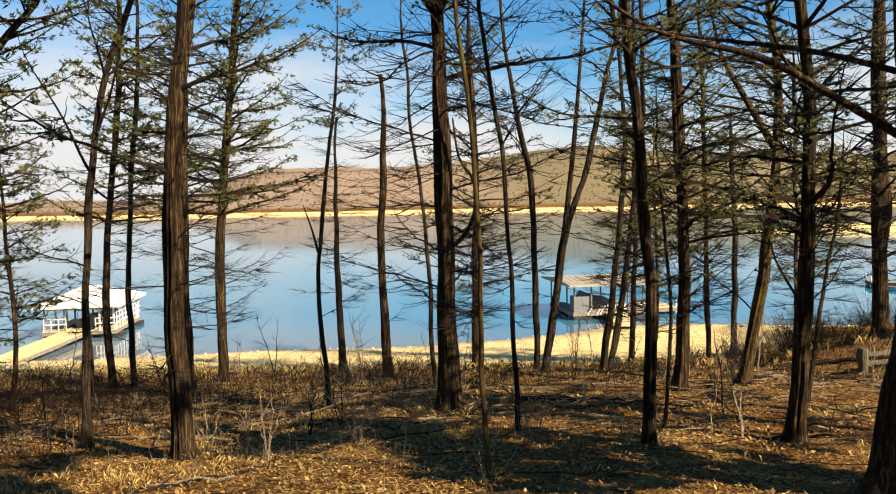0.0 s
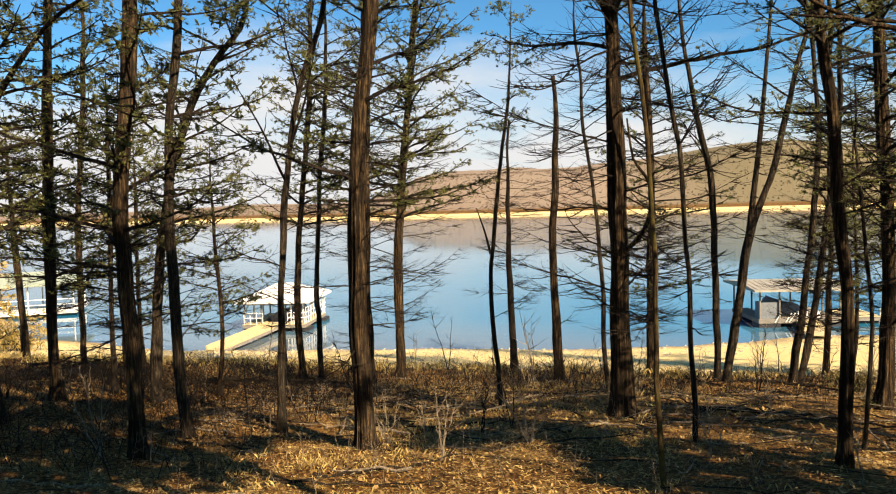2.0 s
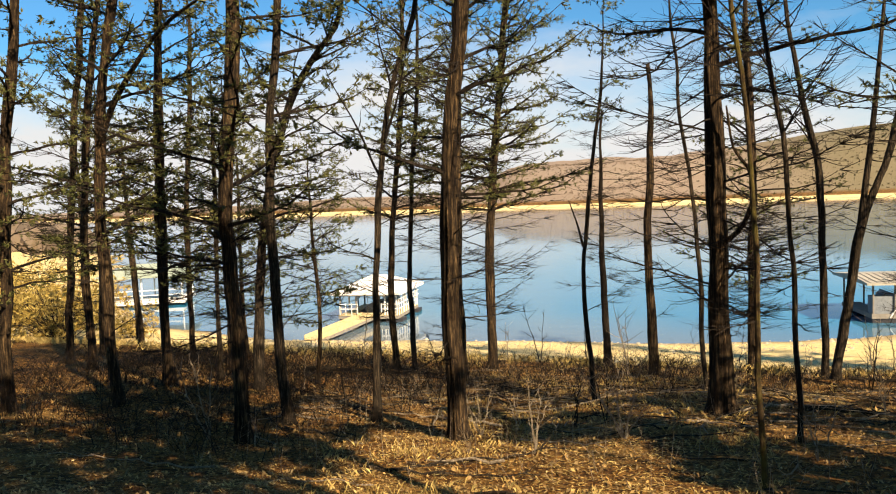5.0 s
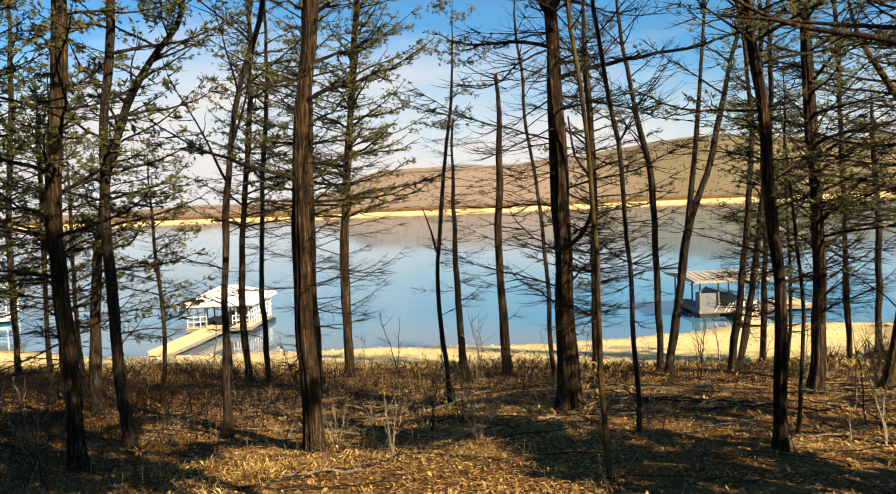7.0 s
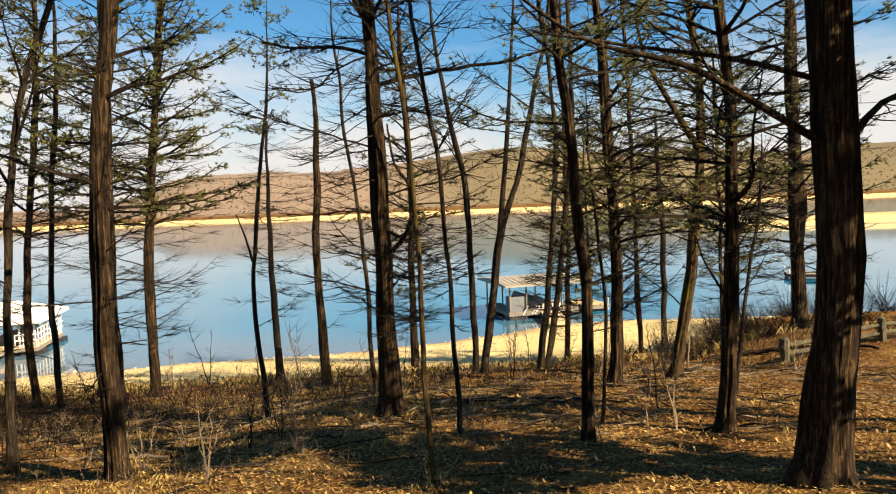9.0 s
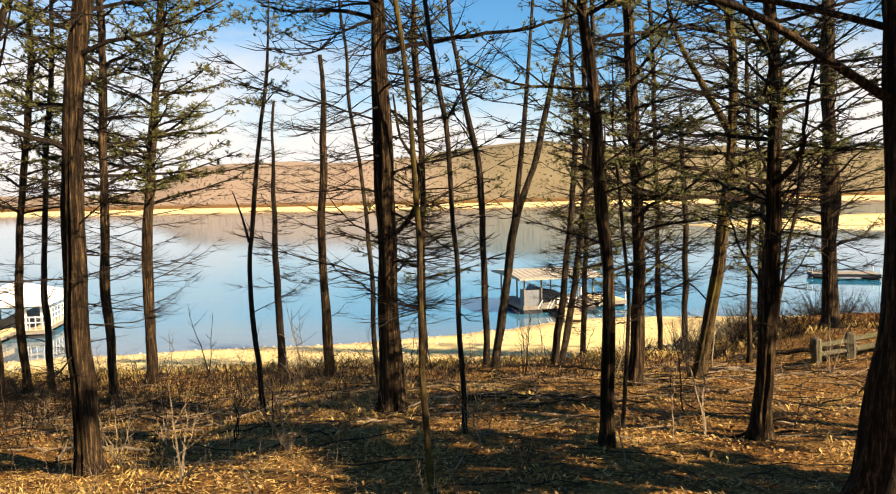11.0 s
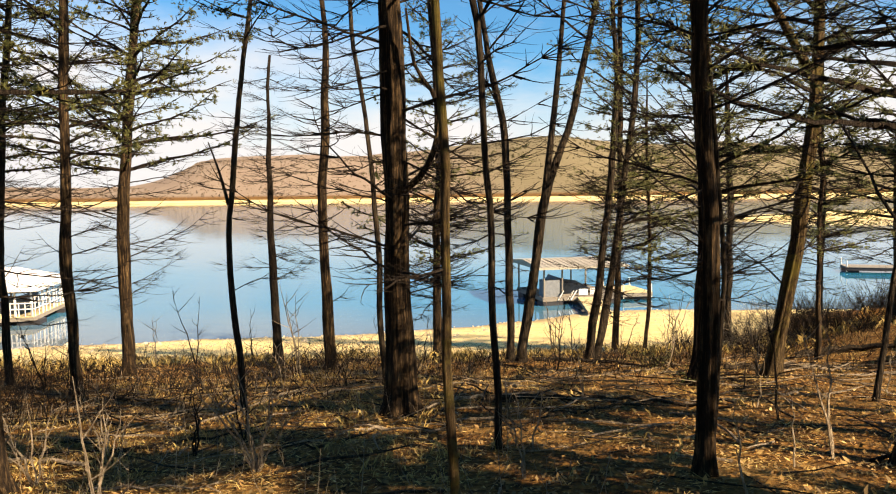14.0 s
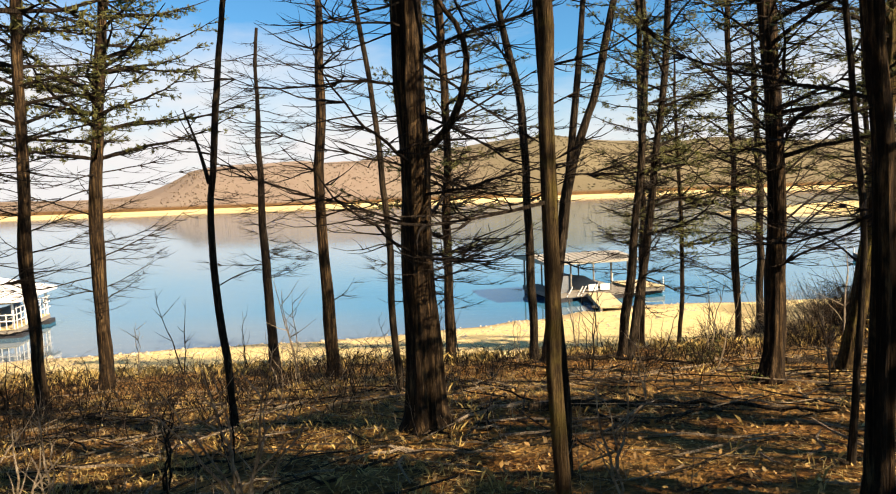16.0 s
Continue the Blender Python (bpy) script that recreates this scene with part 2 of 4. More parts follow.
# ---- mesh helpers ----
class Soup:
    """Vertices and faces that become one mesh."""

    def __init__(self):
        self.v, self.f = [], []

    def tube(self, pts, radii, sides=5, rough=0.0, rng=None, cap=True):
        start = len(self.v)
        pts = [Vector(p) for p in pts]
        n = len(pts)
        side = None
        for i, p in enumerate(pts):
            d = (pts[min(i + 1, n - 1)] - pts[max(i - 1, 0)]).normalized()
            if side is None:
                side = d.orthogonal().normalized()
            side = (side - d * side.dot(d))
            side = side.normalized() if side.length > 1e-6 else d.orthogonal().normalized()
            up = d.cross(side)
            for k in range(sides):
                a = 2 * math.pi * k / sides
                r = radii[i]
                if rough:
                    r *= 1 + rough * (noise.noise((3.1 * math.cos(a), 3.1 * math.sin(a), p.z * 0.45 + p.x)) * 1.3
                                      + 0.6 * noise.noise((7 * math.cos(a), 7 * math.sin(a), p.z * 0.9 + p.y))
                                      + (0.5 * noise.noise((15 * math.cos(a), 15 * math.sin(a), p.z * 0.5 + p.y)) if sides > 20 else 0))
                self.v.append(p + side * (math.cos(a) * r) + up * (math.sin(a) * r))
        for i in range(n - 1):
            for k in range(sides):
                a, b = start + i * sides + k, start + i * sides + (k + 1) % sides
                self.f.append((a, b, b + sides, a + sides))
        if cap:
            self.f.append(tuple(range(start + (n - 1) * sides, start + n * sides)))
            self.f.append(tuple(range(start + sides - 1, start - 1, -1)))

    def quad(self, c, along, across):
        s = len(self.v)
        self.v += [c - along - across * 0.3, c - along * 0.1 + across, c + along, c - along * 0.1 - across]
        self.f.append((s, s + 1, s + 2, s + 3))

    def box(self, x0, y0, z0, x1, y1, z1):
        s = len(self.v)
        self.v += [Vector(p) for p in ((x0, y0, z0), (x1, y0, z0), (x1, y1, z0), (x0, y1, z0), (x0, y0, z1), (x1, y0, z1), (x1, y1, z1), (x0, y1, z1))]
        self.f += [tuple(s + i for i in q) for q in ((3, 2, 1, 0), (4, 5, 6, 7), (0, 1, 5, 4), (1, 2, 6, 5), (2, 3, 7, 6), (3, 0, 4, 7))]

    def mesh(self, name, mat, smooth=False):
        me = bpy.data.meshes.new(name)
        me.from_pydata(self.v, [], self.f)
        me.materials.append(mat)
        if smooth:
            me.polygons.foreach_set("use_smooth", [True] * len(me.polygons))
        me.update()
        return me


def part(name, soup, mat, parent, label="", smooth=False):
    ob = new(name, soup.mesh(name, mat, smooth))
    ob.parent = parent
    if parent is not None:
        ob.matrix_parent_inverse = parent.matrix_basis.inverted()
    return tagged(ob, label)


def thing(name, at, label, category, group="", kind=""):
    e = new(name)
    e.location = at
    e.empty_display_size = 0.2
    e.matrix_basis = Matrix.Translation(at)
    return tagged(e, label, category, group, kind)


def smoothstep(a, b, x):
    u = min(1.0, max(0.0, (x - a) / (b - a)))
    return u * u * (3 - 2 * u)


def profile(x, table):
    for (x0, v0), (x1, v1) in zip(table, table[1:]):
        if x <= x1:
            return v0 + (v1 - v0) * max(0.0, (x - x0) / (x1 - x0))
    return table[-1][1]


# ---- ground, lake and far shore ----
SLOPE = ((-60, 12.0), (-12, 8.4), (0, 6.02), (2, 5.55), (6, 4.72), (10, 4.16), (13.5, 3.72), (17, 3.18), (20.6, 2.6), (24, 2.02), (26.5, 1.45), (29, 1.05))
WATERLINE = ((-400, 330), (-200, 180), (-100, 105), (-60, 62), (-45, 45.5), (-36, 38.4), (-24, 35.6), (-9, 37.6), (-3, 37.9), (3.2, 39.4), (6.5, 41),
             (10.3, 43.3), (14, 43.4), (17, 42.8), (22, 41.8), (30, 41.5), (60, 52), (120, 66), (400, 90))
CREST = ((-700, 9), (-420, 9), (-330, 13), (-240, 11), (-200, 14), (-170, 33), (-124, 37), (-40, 36), (20, 41), (75, 50), (116, 52), (160, 46), (213, 43), (258, 45), (330, 40), (480, 46), (700, 40))


def ground_z(x, y):
    w = profile(x, WATERLINE)
    if y < w + 6:
        base = profile(y, SLOPE)
        if y > 26:
            u = (y - 26) / max(4.0, w - 26)
            base = 1.5 * (1 - u) if u < 1 else -0.12 * (y - w)
            if x > 14:
                base += 0.6 * smoothstep(10.5, 16, x) * (1 - smoothstep(w - 9, w, y))
        near = smoothstep(4, 9, y) * (1 - smoothstep(17, 24, y))
        base -= 0.30 * near * smoothstep(-0.8, -4, x) * (1 - 0.6 * smoothstep(-9, -13, x))
        base += 0.75 * smoothstep(8.5, 13.5, x) * smoothstep(15, 22, y) * (1 - smoothstep(25, 34, y))
        bump = 0.10 * noise.noise((x * 0.35, y * 0.35, 0)) + 0.045 * noise.noise((x * 1.3, y * 1.3, 4)) + 0.02 * noise.noise((x * 3.5, y * 3.5, 8))
        return base + bump * (1 if y < 30 else 0.5)
    bed = max(-3.0, -0.12 * (y - w))
    h = bed
    xs = x * 600 / max(y, 200)
    shore = 470 - 0.25 * min(0, x + 200) + 18 * noise.noise((x * 0.012, 3, 0))
    if y > shore - 30:
        rise = smoothstep(shore + 12, shore + 190, y)
        flat = 2.4 * smoothstep(shore - 12, shore + 18, y)
        crest = (profile(xs, CREST) * 0.97 - 4.5) * (1 + 0.10 * noise.noise((x * 0.01, y * 0.006, 1)))
        h = max(h, -3 + 3 * smoothstep(shore - 30, shore, y) + flat + crest * rise * (y / 640 if y > 640 else 1))
    # a sandy point that runs out from the far bank
    spit = math.hypot((x - 104) / 54, (y - 148) / 16)
    if spit < 1:
        h = max(h, 2.3 * (1 - spit * spit) - 0.4 + 0.3 * noise.noise((x * 0.2, y * 0.2, 5)))
    return h


def axis(lo, hi, dense_lo, dense_hi, step, grow=1.14):
    mid = list(np.arange(dense_lo, dense_hi + 1e-6, step))
    s, v, left = step, dense_lo, []
    while v > lo:
        s *= grow
        v -= s
        left.append(v)
    s, v, right = step, dense_hi, []
    while v < hi:
        s = min(s * grow, 28)
        v += s
        right.append(v)
    return left[::-1] + mid + right


def terrain():
    xs, ys = axis(-1400, 1400, -16, 16, 0.4), axis(-300, 1500, -4, 46, 0.4)
    s = Soup()
    s.v = [(x, y, ground_z(x, y)) for y in ys for x in xs]
    n = len(xs)
    s.f = [(j * n + i, j * n + i + 1, (j + 1) * n + i + 1, (j + 1) * n + i) for j in range(len(ys) - 1) for i in range(n - 1)]
    tagged(new("ground", s.mesh("ground", GROUND, True)), "sloping woodland floor of dry leaves, sandy beach and far hills", "ground", kind="structure")
    s = Soup()
    s.v = [Vector(p) for p in ((-2500, 15, 0), (2500, 15, 0), (2500, 2500, 0), (-2500, 2500, 0))]
    s.f = [(0, 1, 2, 3)]
    tagged(new("water", s.mesh("water", WATER)), "calm blue lake reflecting sky and hills", "water", kind="structure")


terrain()


# ---- trees ----
def spline(pts, step=0.35):
    pts = [Vector(p) for p in pts]
    pts = [pts[0] * 2 - pts[1]] + pts + [pts[-1] * 2 - pts[-2]]
    out = []
    for i in range(1, len(pts) - 2):
        p0, p1, p2, p3 = pts[i - 1:i + 3]
        n = max(2, int((p2 - p1).length / step))
        for k in range(n):
            u = k / n
            out.append(0.5 * (2 * p1 + (p2 - p0) * u + (2 * p0 - 5 * p1 + 4 * p2 - p3) * u * u + (3 * p1 - p0 - 3 * p2 + p3) * u ** 3))
    return out + [pts[-2]]


def limb_path(rng, start, az, length, rise, droop, turn=0.5, step=0.22):
    """A branch: leaves at the slope rise, sags by droop and lifts again at the tip."""
    n = max(4, int(length / step))
    p, out = Vector(start), [Vector(start)]
    a = az
    for i in range(n):
        u = (i + 1) / n
        a += rng.uniform(-turn, turn) * 0.35
        slope = rise - droop * math.sin(math.pi * min(1, u * 1.15)) + 0.35 * droop * u * u * 2 + rng.uniform(-0.12, 0.12)
        p = p + Vector((math.cos(a), math.sin(a), slope)).normalized() * (length / n)
        out.append(p)
    return out


def add_twigs(rng, soup, path, radius, count, length, up=0.3, sides=3):
    tips = []
    n = len(path)
    for _ in range(count):
        i = rng.randrange(max(1, n // 5), n - 1)
        d = path[i + 1] - path[i]
        a = math.atan2(d.y, d.x) + rng.choice((-1, 1)) * rng.uniform(0.5, 1.1)
        ln = length * rng.uniform(0.4, 1.0) * (1.15 - 0.6 * i / n)
        tw = limb_path(rng, path[i], a, ln, rng.uniform(-0.15, up), 0.2, 0.9, ln / 4)
        r = radius * 0.45
        soup.tube(tw, [r * (1 - 0.8 * k / (len(tw) - 1)) for k in range(len(tw))], sides, cap=False)
        tips.append(tw)
        if ln > 0.45 and rng.random() < 0.6:
            j = len(tw) // 2
            sub = limb_path(rng, tw[j], a + rng.choice((-1, 1)) * 0.8, ln * 0.5, up, 0.15, 0.9, ln / 6)
            soup.tube(sub, [r * 0.6 * (1 - 0.8 * k / (len(sub) - 1)) for k in range(len(sub))], 3, cap=False)
            tips.append(sub)
    return tips


def sprays(rng, soup, path, blades, spread, size):
    """Tufts of fine scale leaves along the outer part of a twig."""
    n = len(path)
    way = (path[-1] - path[0]).normalized()
    left = blades
    while left > 0:
        p = path[rng.randrange(n // 3, n)]
        heart = p + Vector((rng.gauss(0, 1), rng.gauss(0, 1), rng.gauss(0.15, 0.6))) * spread * 0.42
        out = (way + Vector((rng.gauss(0, 0.7), rng.gauss(0, 0.7), rng.gauss(0.2, 0.5)))).normalized()
        for _ in range(min(left, rng.randrange(7, 14))):
            d = (out + Vector((rng.gauss(0, 0.75), rng.gauss(0, 0.75), rng.gauss(0, 0.6)))).normalized()
            along = d * size * rng.uniform(0.5, 1.25)
            across = along.orthogonal().normalized() * size * rng.uniform(0.16, 0.3)
            soup.quad(heart + d * size * rng.uniform(0.2, 1.5), along, across)
        left -= 10


def tree(name, label, pts, r0, r1, seed, top=15.0, crown=8.0, dead=16, reach=1.6, live=26, bark=None, leafy=True, rise=0.18, extra=(), blades=58, sides=10, size=0.038, dead_from=1.4, group="trees of the wood", joined=False):
    rng = random.Random(seed)
    bark = bark or BARK
    base = Vector(pts[0])
    base.z = ground_z(base.x, base.y)
    pts = [base] + [Vector(p) for p in pts[1:]]
    last = pts[-1]
    if top > last.z + 0.6:
        d = (pts[-1] - pts[-2]).normalized()
        d = (d + Vector((0, 0, 1.2))).normalized()
        pts += [last + d * (top - last.z) * 0.5, last + d * (top - last.z)]
    path = spline([base - Vector((0, 0, 0.25))] + pts, 0.28)
    sway = (0.02 if r0 > 0.14 else 0.028) * (1 if not joined else 0)
    path = [p + Vector((noise.noise((seed * 1.7, 0, p.z * 0.8)), noise.noise((0, seed * 2.3, p.z * 0.8)), 0)) * sway * 2
            + Vector((noise.noise((seed * 0.9, 5, p.z * 2.1)), 0, 0)) * sway * 0.7 for p in path]
    ref = last.z
    hgt = path[-1].z
    radii = []
    for p in path:
        h = p.z - base.z
        r = r0 + (r1 - r0) * min(1, max(0, h / max(0.5, ref - base.z)))
        if p.z > ref and top > ref + 0.6:
            r = r1 * max(0.12, 1 - 0.9 * (p.z - ref) / max(0.5, hgt - ref))
        r *= 0.94 + 0.5 * math.exp(-max(0, h) / 0.16) * (1 if r0 > 0.06 else 0.3)
        radii.append(r)
    if base.y > 18 and not joined:
        blades, size = int(blades * 0.78), size * 1.15
    t = thing(name, base, label, "tree", group)
    wood = Soup()
    wood.tube(path, radii, sides, 0.32 if r0 > 0.06 else 0.2)
    if not joined:
        part("trunk", wood, bark, t, smooth=True)

    def near(z):
        return min(range(len(path)), key=lambda i: abs(path[i].z - z))

    lim = min(hgt - 0.3, 14.5)
    for i in range(dead):
        z = base.z + dead_from + (min(crown + 2.5, lim) - base.z - dead_from) * (i + rng.random()) / dead
        k = near(z)
        ln = reach * rng.uniform(0.35, 1.15)
        rr = min(radii[k] * 0.4, 0.005 + 0.0065 * ln)
        lp = limb_path(rng, path[k], rng.uniform(0, 2 * math.pi), ln, rise + rng.uniform(-0.25, 0.6), rng.uniform(0.05, 0.45), 0.75)
        s = wood if joined else Soup()
        s.tube(lp, [rr * (1 - 0.85 * j / (len(lp) - 1)) for j in range(len(lp))], 4, cap=False)
        add_twigs(rng, s, lp, rr, int(5 + 8 * ln), 0.66 * ln ** 0.5, 0.5)
        if not joined:
            part("branch", s, TWIG, t)
    for path_pts, er in extra:
        s, fol = Soup(), Soup()
        lp = spline(path_pts, 0.2)
        s.tube(lp, [er * (1 - 0.7 * j / (len(lp) - 1)) for j in range(len(lp))], 7, 0.12, cap=False)
        tips = add_twigs(rng, s, lp, er * 0.45, 12, 0.8) if er > 0.032 else []
        ob = part("branch", s, bark, t, smooth=True)
        if leafy and er > 0.05:
            for tw in tips[4:]:
                sprays(rng, fol, tw, blades // 2, 0.14, size)
            part("needles", fol, NEEDLE, ob)
    fol = Soup()
    for i in range(live):
        u = (i + rng.random()) / live
        z = crown + (hgt - 0.2 - crown) * u
        if z > hgt - 0.1:
            continue
        k = near(z)
        ln = (0.5 + reach * 1.25 * (1 - 0.75 * u)) * rng.uniform(0.65, 1.15)
        rr = min(radii[k] * 0.5, 0.008 + 0.012 * ln)
        slope = (0.3 + 0.5 * u) if leafy else rng.uniform(0.7, 1.6)
        lp = limb_path(rng, path[k], rng.uniform(0, 2 * math.pi), ln, slope * rng.uniform(0.4, 1.2) + 0.12, 0.25 if leafy else 0.1, 0.5, 0.26)
        s = wood if joined else Soup()
        if not joined:
            fol = Soup()
        s.tube(lp, [rr * (1 - 0.85 * j / (len(lp) - 1)) for j in range(len(lp))], 4, cap=False)
        tips = add_twigs(rng, s, lp, rr, int(3 + (3 if not joined else 2) * ln), 0.6 if leafy else 0.9, 0.4 if leafy else 1.0)
        if not joined:
            ob = part("bough", s, TWIG, t)
        if leafy:
            for tw in tips + [lp]:
                if joined or rng.random() < 0.8:
                    sprays(rng, fol, tw, blades, 0.16, size)
            if not joined and fol.v:
                part("needles", fol, NEEDLE, ob, "olive-green cedar needles")
    # extra foliage in the tops, mostly above the view, added to block sky and sun
    if leafy and hgt > 12.5 and r0 > 0.06 and base.y < 18:
        fol = fol if joined else Soup()
        for i in range(22):
            z = rng.uniform(max(crown + 1.0, hgt - 4.2), hgt - 0.2)
            ln = (0.6 + reach * 1.3 * (hgt - z) / 4.2) * rng.uniform(0.7, 1.1)
            lp = limb_path(rng, path[near(z)], rng.uniform(0, 2 * math.pi), ln, rng.uniform(0.2, 0.8), 0.2, 0.5, 0.2)
            sprays(rng, fol, lp, 70, 0.42, 0.095)
        if not joined:
            part("crown", fol, NEEDLE, t, "olive-green cedar crown, thickened for shade")
    if joined:
        part("trunk", wood, bark, t)
        part("crown", fol, NEEDLE, t, "olive-green cedar needles")
    return t


CEDAR = "redcedar with shaggy brown bark and dead lower branches"
BARE = "slender leafless tree with thin grey-brown stem"
tree("cedar_tree", CEDAR, ((-4.17, 10.90, 3.45), (-4.22, 10.90, 6.35), (-4.11, 10.90, 8.86), (-3.88, 10.90, 10.49)), 0.164, 0.112, 100, dead=26, crown=7.6, reach=1.7, top=16.8, sides=28, rise=0.1)
tree("cedar_tree", CEDAR, ((-0.19, 13.5, 3.75), (-0.22, 13.5, 6.51), (-0.25, 13.5, 9.1), (-0.32, 13.5, 11.12)), 0.187, 0.109, 101, dead=58, crown=9.6, reach=2.9, top=16, sides=28, dead_from=1.6, rise=0.0, extra=((((-0.22, 13.45, 6.6), (0.1, 13.3, 6.88), (0.28, 13.2, 7.2), (0.36, 13.2, 7.63), (0.26, 13.2, 7.98), (0.05, 13.25, 8.3), (-0.05, 13.2, 9.0)), 0.05),))
tree("dead_tree", "broken-topped dead tree trunk on the bank", ((-2.01, 21.20, 2.54), (-2.12, 21.20, 5.95), (-1.97, 21.20, 9.53), (-2.05, 21.20, 11.14)), 0.155, 0.059, 102, dead=12, crown=99, top=0, live=0, reach=1.4, leafy=False, bark=BARK)
tree("bare_tree", BARE, ((-6.07, 11.80, 3.62), (-5.98, 11.80, 6.28), (-5.74, 11.80, 8.56), (-5.35, 11.80, 10.07), (-5.05, 11.80, 10.77)), 0.077, 0.046, 103, dead=6, crown=8, live=14, top=15.3, leafy=False, bark=BARK_GREY)
tree("cedar_tree", CEDAR, ((-9.49, 20, 2.39), (-9.51, 20, 5.7), (-9.01, 20, 10), (-8.79, 20, 13)), 0.105, 0.065, 104, dead=22, crown=7, live=49, top=15.8, reach=1.9)
tree("cedar_tree", CEDAR, ((-6.94, 21.60, 1.92), (-6.89, 21.60, 6.33), (-6.49, 21.60, 10.14), (-6.12, 21.60, 13.38)), 0.156, 0.099, 105, dead=30, crown=7.0, reach=2.3, live=91, top=16.8)
tree("cedar_tree", CEDAR, ((-2.74, 15.60, 3.65), (-2.94, 15.60, 5.41), (-2.78, 15.60, 7.77), (-2.52, 15.60, 9.41)), 0.059, 0.037, 106, dead=7, crown=8.8, live=12, top=12, reach=1.0, bark=BARK_GREY, extra=((((-2.93, 15.6, 6.5), (-3.05, 15.6, 7.0), (-3.22, 15.62, 7.5)), 0.03),))
tree("dead_tree", "thin dead conifer with bare horizontal twigs", ((-3.56, 22.80, 1.87), (-3.66, 22.80, 5.65), (-3.63, 22.80, 8.31), (-3.55, 22.80, 10.14)), 0.136, 0.034, 107, dead=60, crown=99, live=0, top=0, reach=1.3, dead_from=2.2, rise=0.15, leafy=False, bark=TWIG)
tree("bare_tree", BARE, ((-0.52, 16.40, 3.20), (-0.68, 16.40, 6.67), (-0.92, 16.40, 8.82), (-1.08, 16.40, 11.17)), 0.055, 0.030, 108, dead=12, crown=9, live=8, reach=1.0, top=12.5, leafy=False, bark=BARK_GREY)
tree("bare_tree", "thin mossy stem leaning over dry leaves", ((0.23, 8.20, 4.73), (0.23, 8.20, 6.22), (0.16, 8.20, 7.68), (0.08, 8.20, 8.80), (-0.06, 8.20, 9.72)), 0.034, 0.025, 109, dead=5, crown=8.5, live=10, reach=1.0, top=12, leafy=False, bark=BARK_MOSS)
tree("bare_tree", BARE, ((0.83, 11.1, 4.1), (0.82, 11.1, 5.72), (0.68, 11.1, 7.96), (0.53, 11.1, 9.22), (0.37, 11.1, 10.31)), 0.042, 0.031, 110, dead=12, crown=8, live=12, reach=1.1, top=12.5, leafy=False, bark=BARK_GREY)
tree("cedar_tree", CEDAR, ((0.59, 23.5, 2.24), (0.64, 23.5, 5.73), (0.68, 23.5, 8.63), (0.58, 23.5, 11.48)), 0.117, 0.088, 111, dead=59, crown=4.6, live=58, reach=1.9, top=14.8)
tree("bare_tree", BARE, ((2.51, 20.90, 2.78), (3.04, 20.90, 6.20), (3.78, 20.90, 8.60), (4.30, 20.90, 10.97), (4.68, 20.90, 12.68)), 0.118, 0.059, 112, dead=6, crown=10, live=14, reach=1.6, top=16.8, leafy=False, bark=BARK_GREY, extra=((((2.92, 20.90, 5.20), (3.10, 20.90, 6.68), (3.37, 20.90, 9.11), (3.62, 20.90, 12.05), (3.72, 20.90, 13.47)), 0.10),))
tree("bare_tree", BARE, ((2.35, 21.60, 2.71), (2.31, 21.60, 6.01), (2.17, 21.60, 8.34), (1.86, 21.60, 9.99), (1.47, 21.60, 12.28)), 0.102, 0.054, 114, dead=12, crown=8, live=12, reach=1.5, top=15.8, leafy=False, bark=BARK_GREY)
tree("bare_tree", BARE, ((4.23, 21.30, 2.49), (4.57, 21.30, 5.32), (4.86, 21.30, 8.27), (4.76, 21.30, 11.19), (4.52, 21.30, 13.09)), 0.098, 0.059, 115, dead=32, crown=5.6, live=24, top=15.8, reach=1.5, bark=BARK_GREY)
tree("bare_tree", BARE, ((4.45, 21.50, 2.40), (4.86, 21.50, 4.63), (5.26, 21.50, 7.94), (5.46, 21.50, 10.72), (5.38, 21.50, 13.13)), 0.099, 0.059, 116, dead=32, crown=4.8, live=36, top=15.8, reach=2.0, bark=BARK_GREY)
tree("cedar_tree", CEDAR, ((6.39, 26.80, 1.96), (6.51, 26.80, 4.73), (6.52, 26.80, 8.46), (6.49, 26.80, 13.52)), 0.107, 0.074, 117, dead=37, crown=4.6, live=40, top=16.3, reach=1.7)
tree("cedar_tree", CEDAR, ((2.53, 9.80, 4.38), (2.50, 9.80, 6.37), (2.39, 9.80, 8.25), (2.23, 9.80, 10.09)), 0.076, 0.059, 118, dead=22, crown=8.2, live=22, top=15.3, sides=28)
tree("cedar_tree", CEDAR, ((4.68, 15.50, 3.41), (4.77, 15.50, 6.26), (4.67, 15.50, 9.24), (4.45, 15.50, 11.56)), 0.139, 0.083, 119, dead=42, crown=6.4, live=54, top=16.8, reach=2.1, rise=0.85, sides=28)
tree("bare_tree", BARE, ((3.07, 11, 4.13), (3.14, 11, 5.74), (3.09, 11, 6.77), (2.98, 11, 7.88)), 0.032, 0.022, 120, dead=6, crown=7.2, live=8, top=9.5, reach=0.8, leafy=False, bark=BARK_GREY)
tree("cedar_tree", CEDAR, ((8.76, 25.5, 2.07), (8.66, 25.5, 6.41), (8.53, 25.5, 10.31), (8.36, 25.5, 14.13)), 0.099, 0.064, 121, dead=37, crown=5.2, live=54, top=16.3, reach=2.0)
tree("bare_tree", BARE, ((10.59, 28, 2.09), (10.58, 28, 6.27), (10.45, 28, 9.49)), 0.130, 0.086, 122, dead=10, crown=6, live=16, top=11, bark=BARK_GREY)
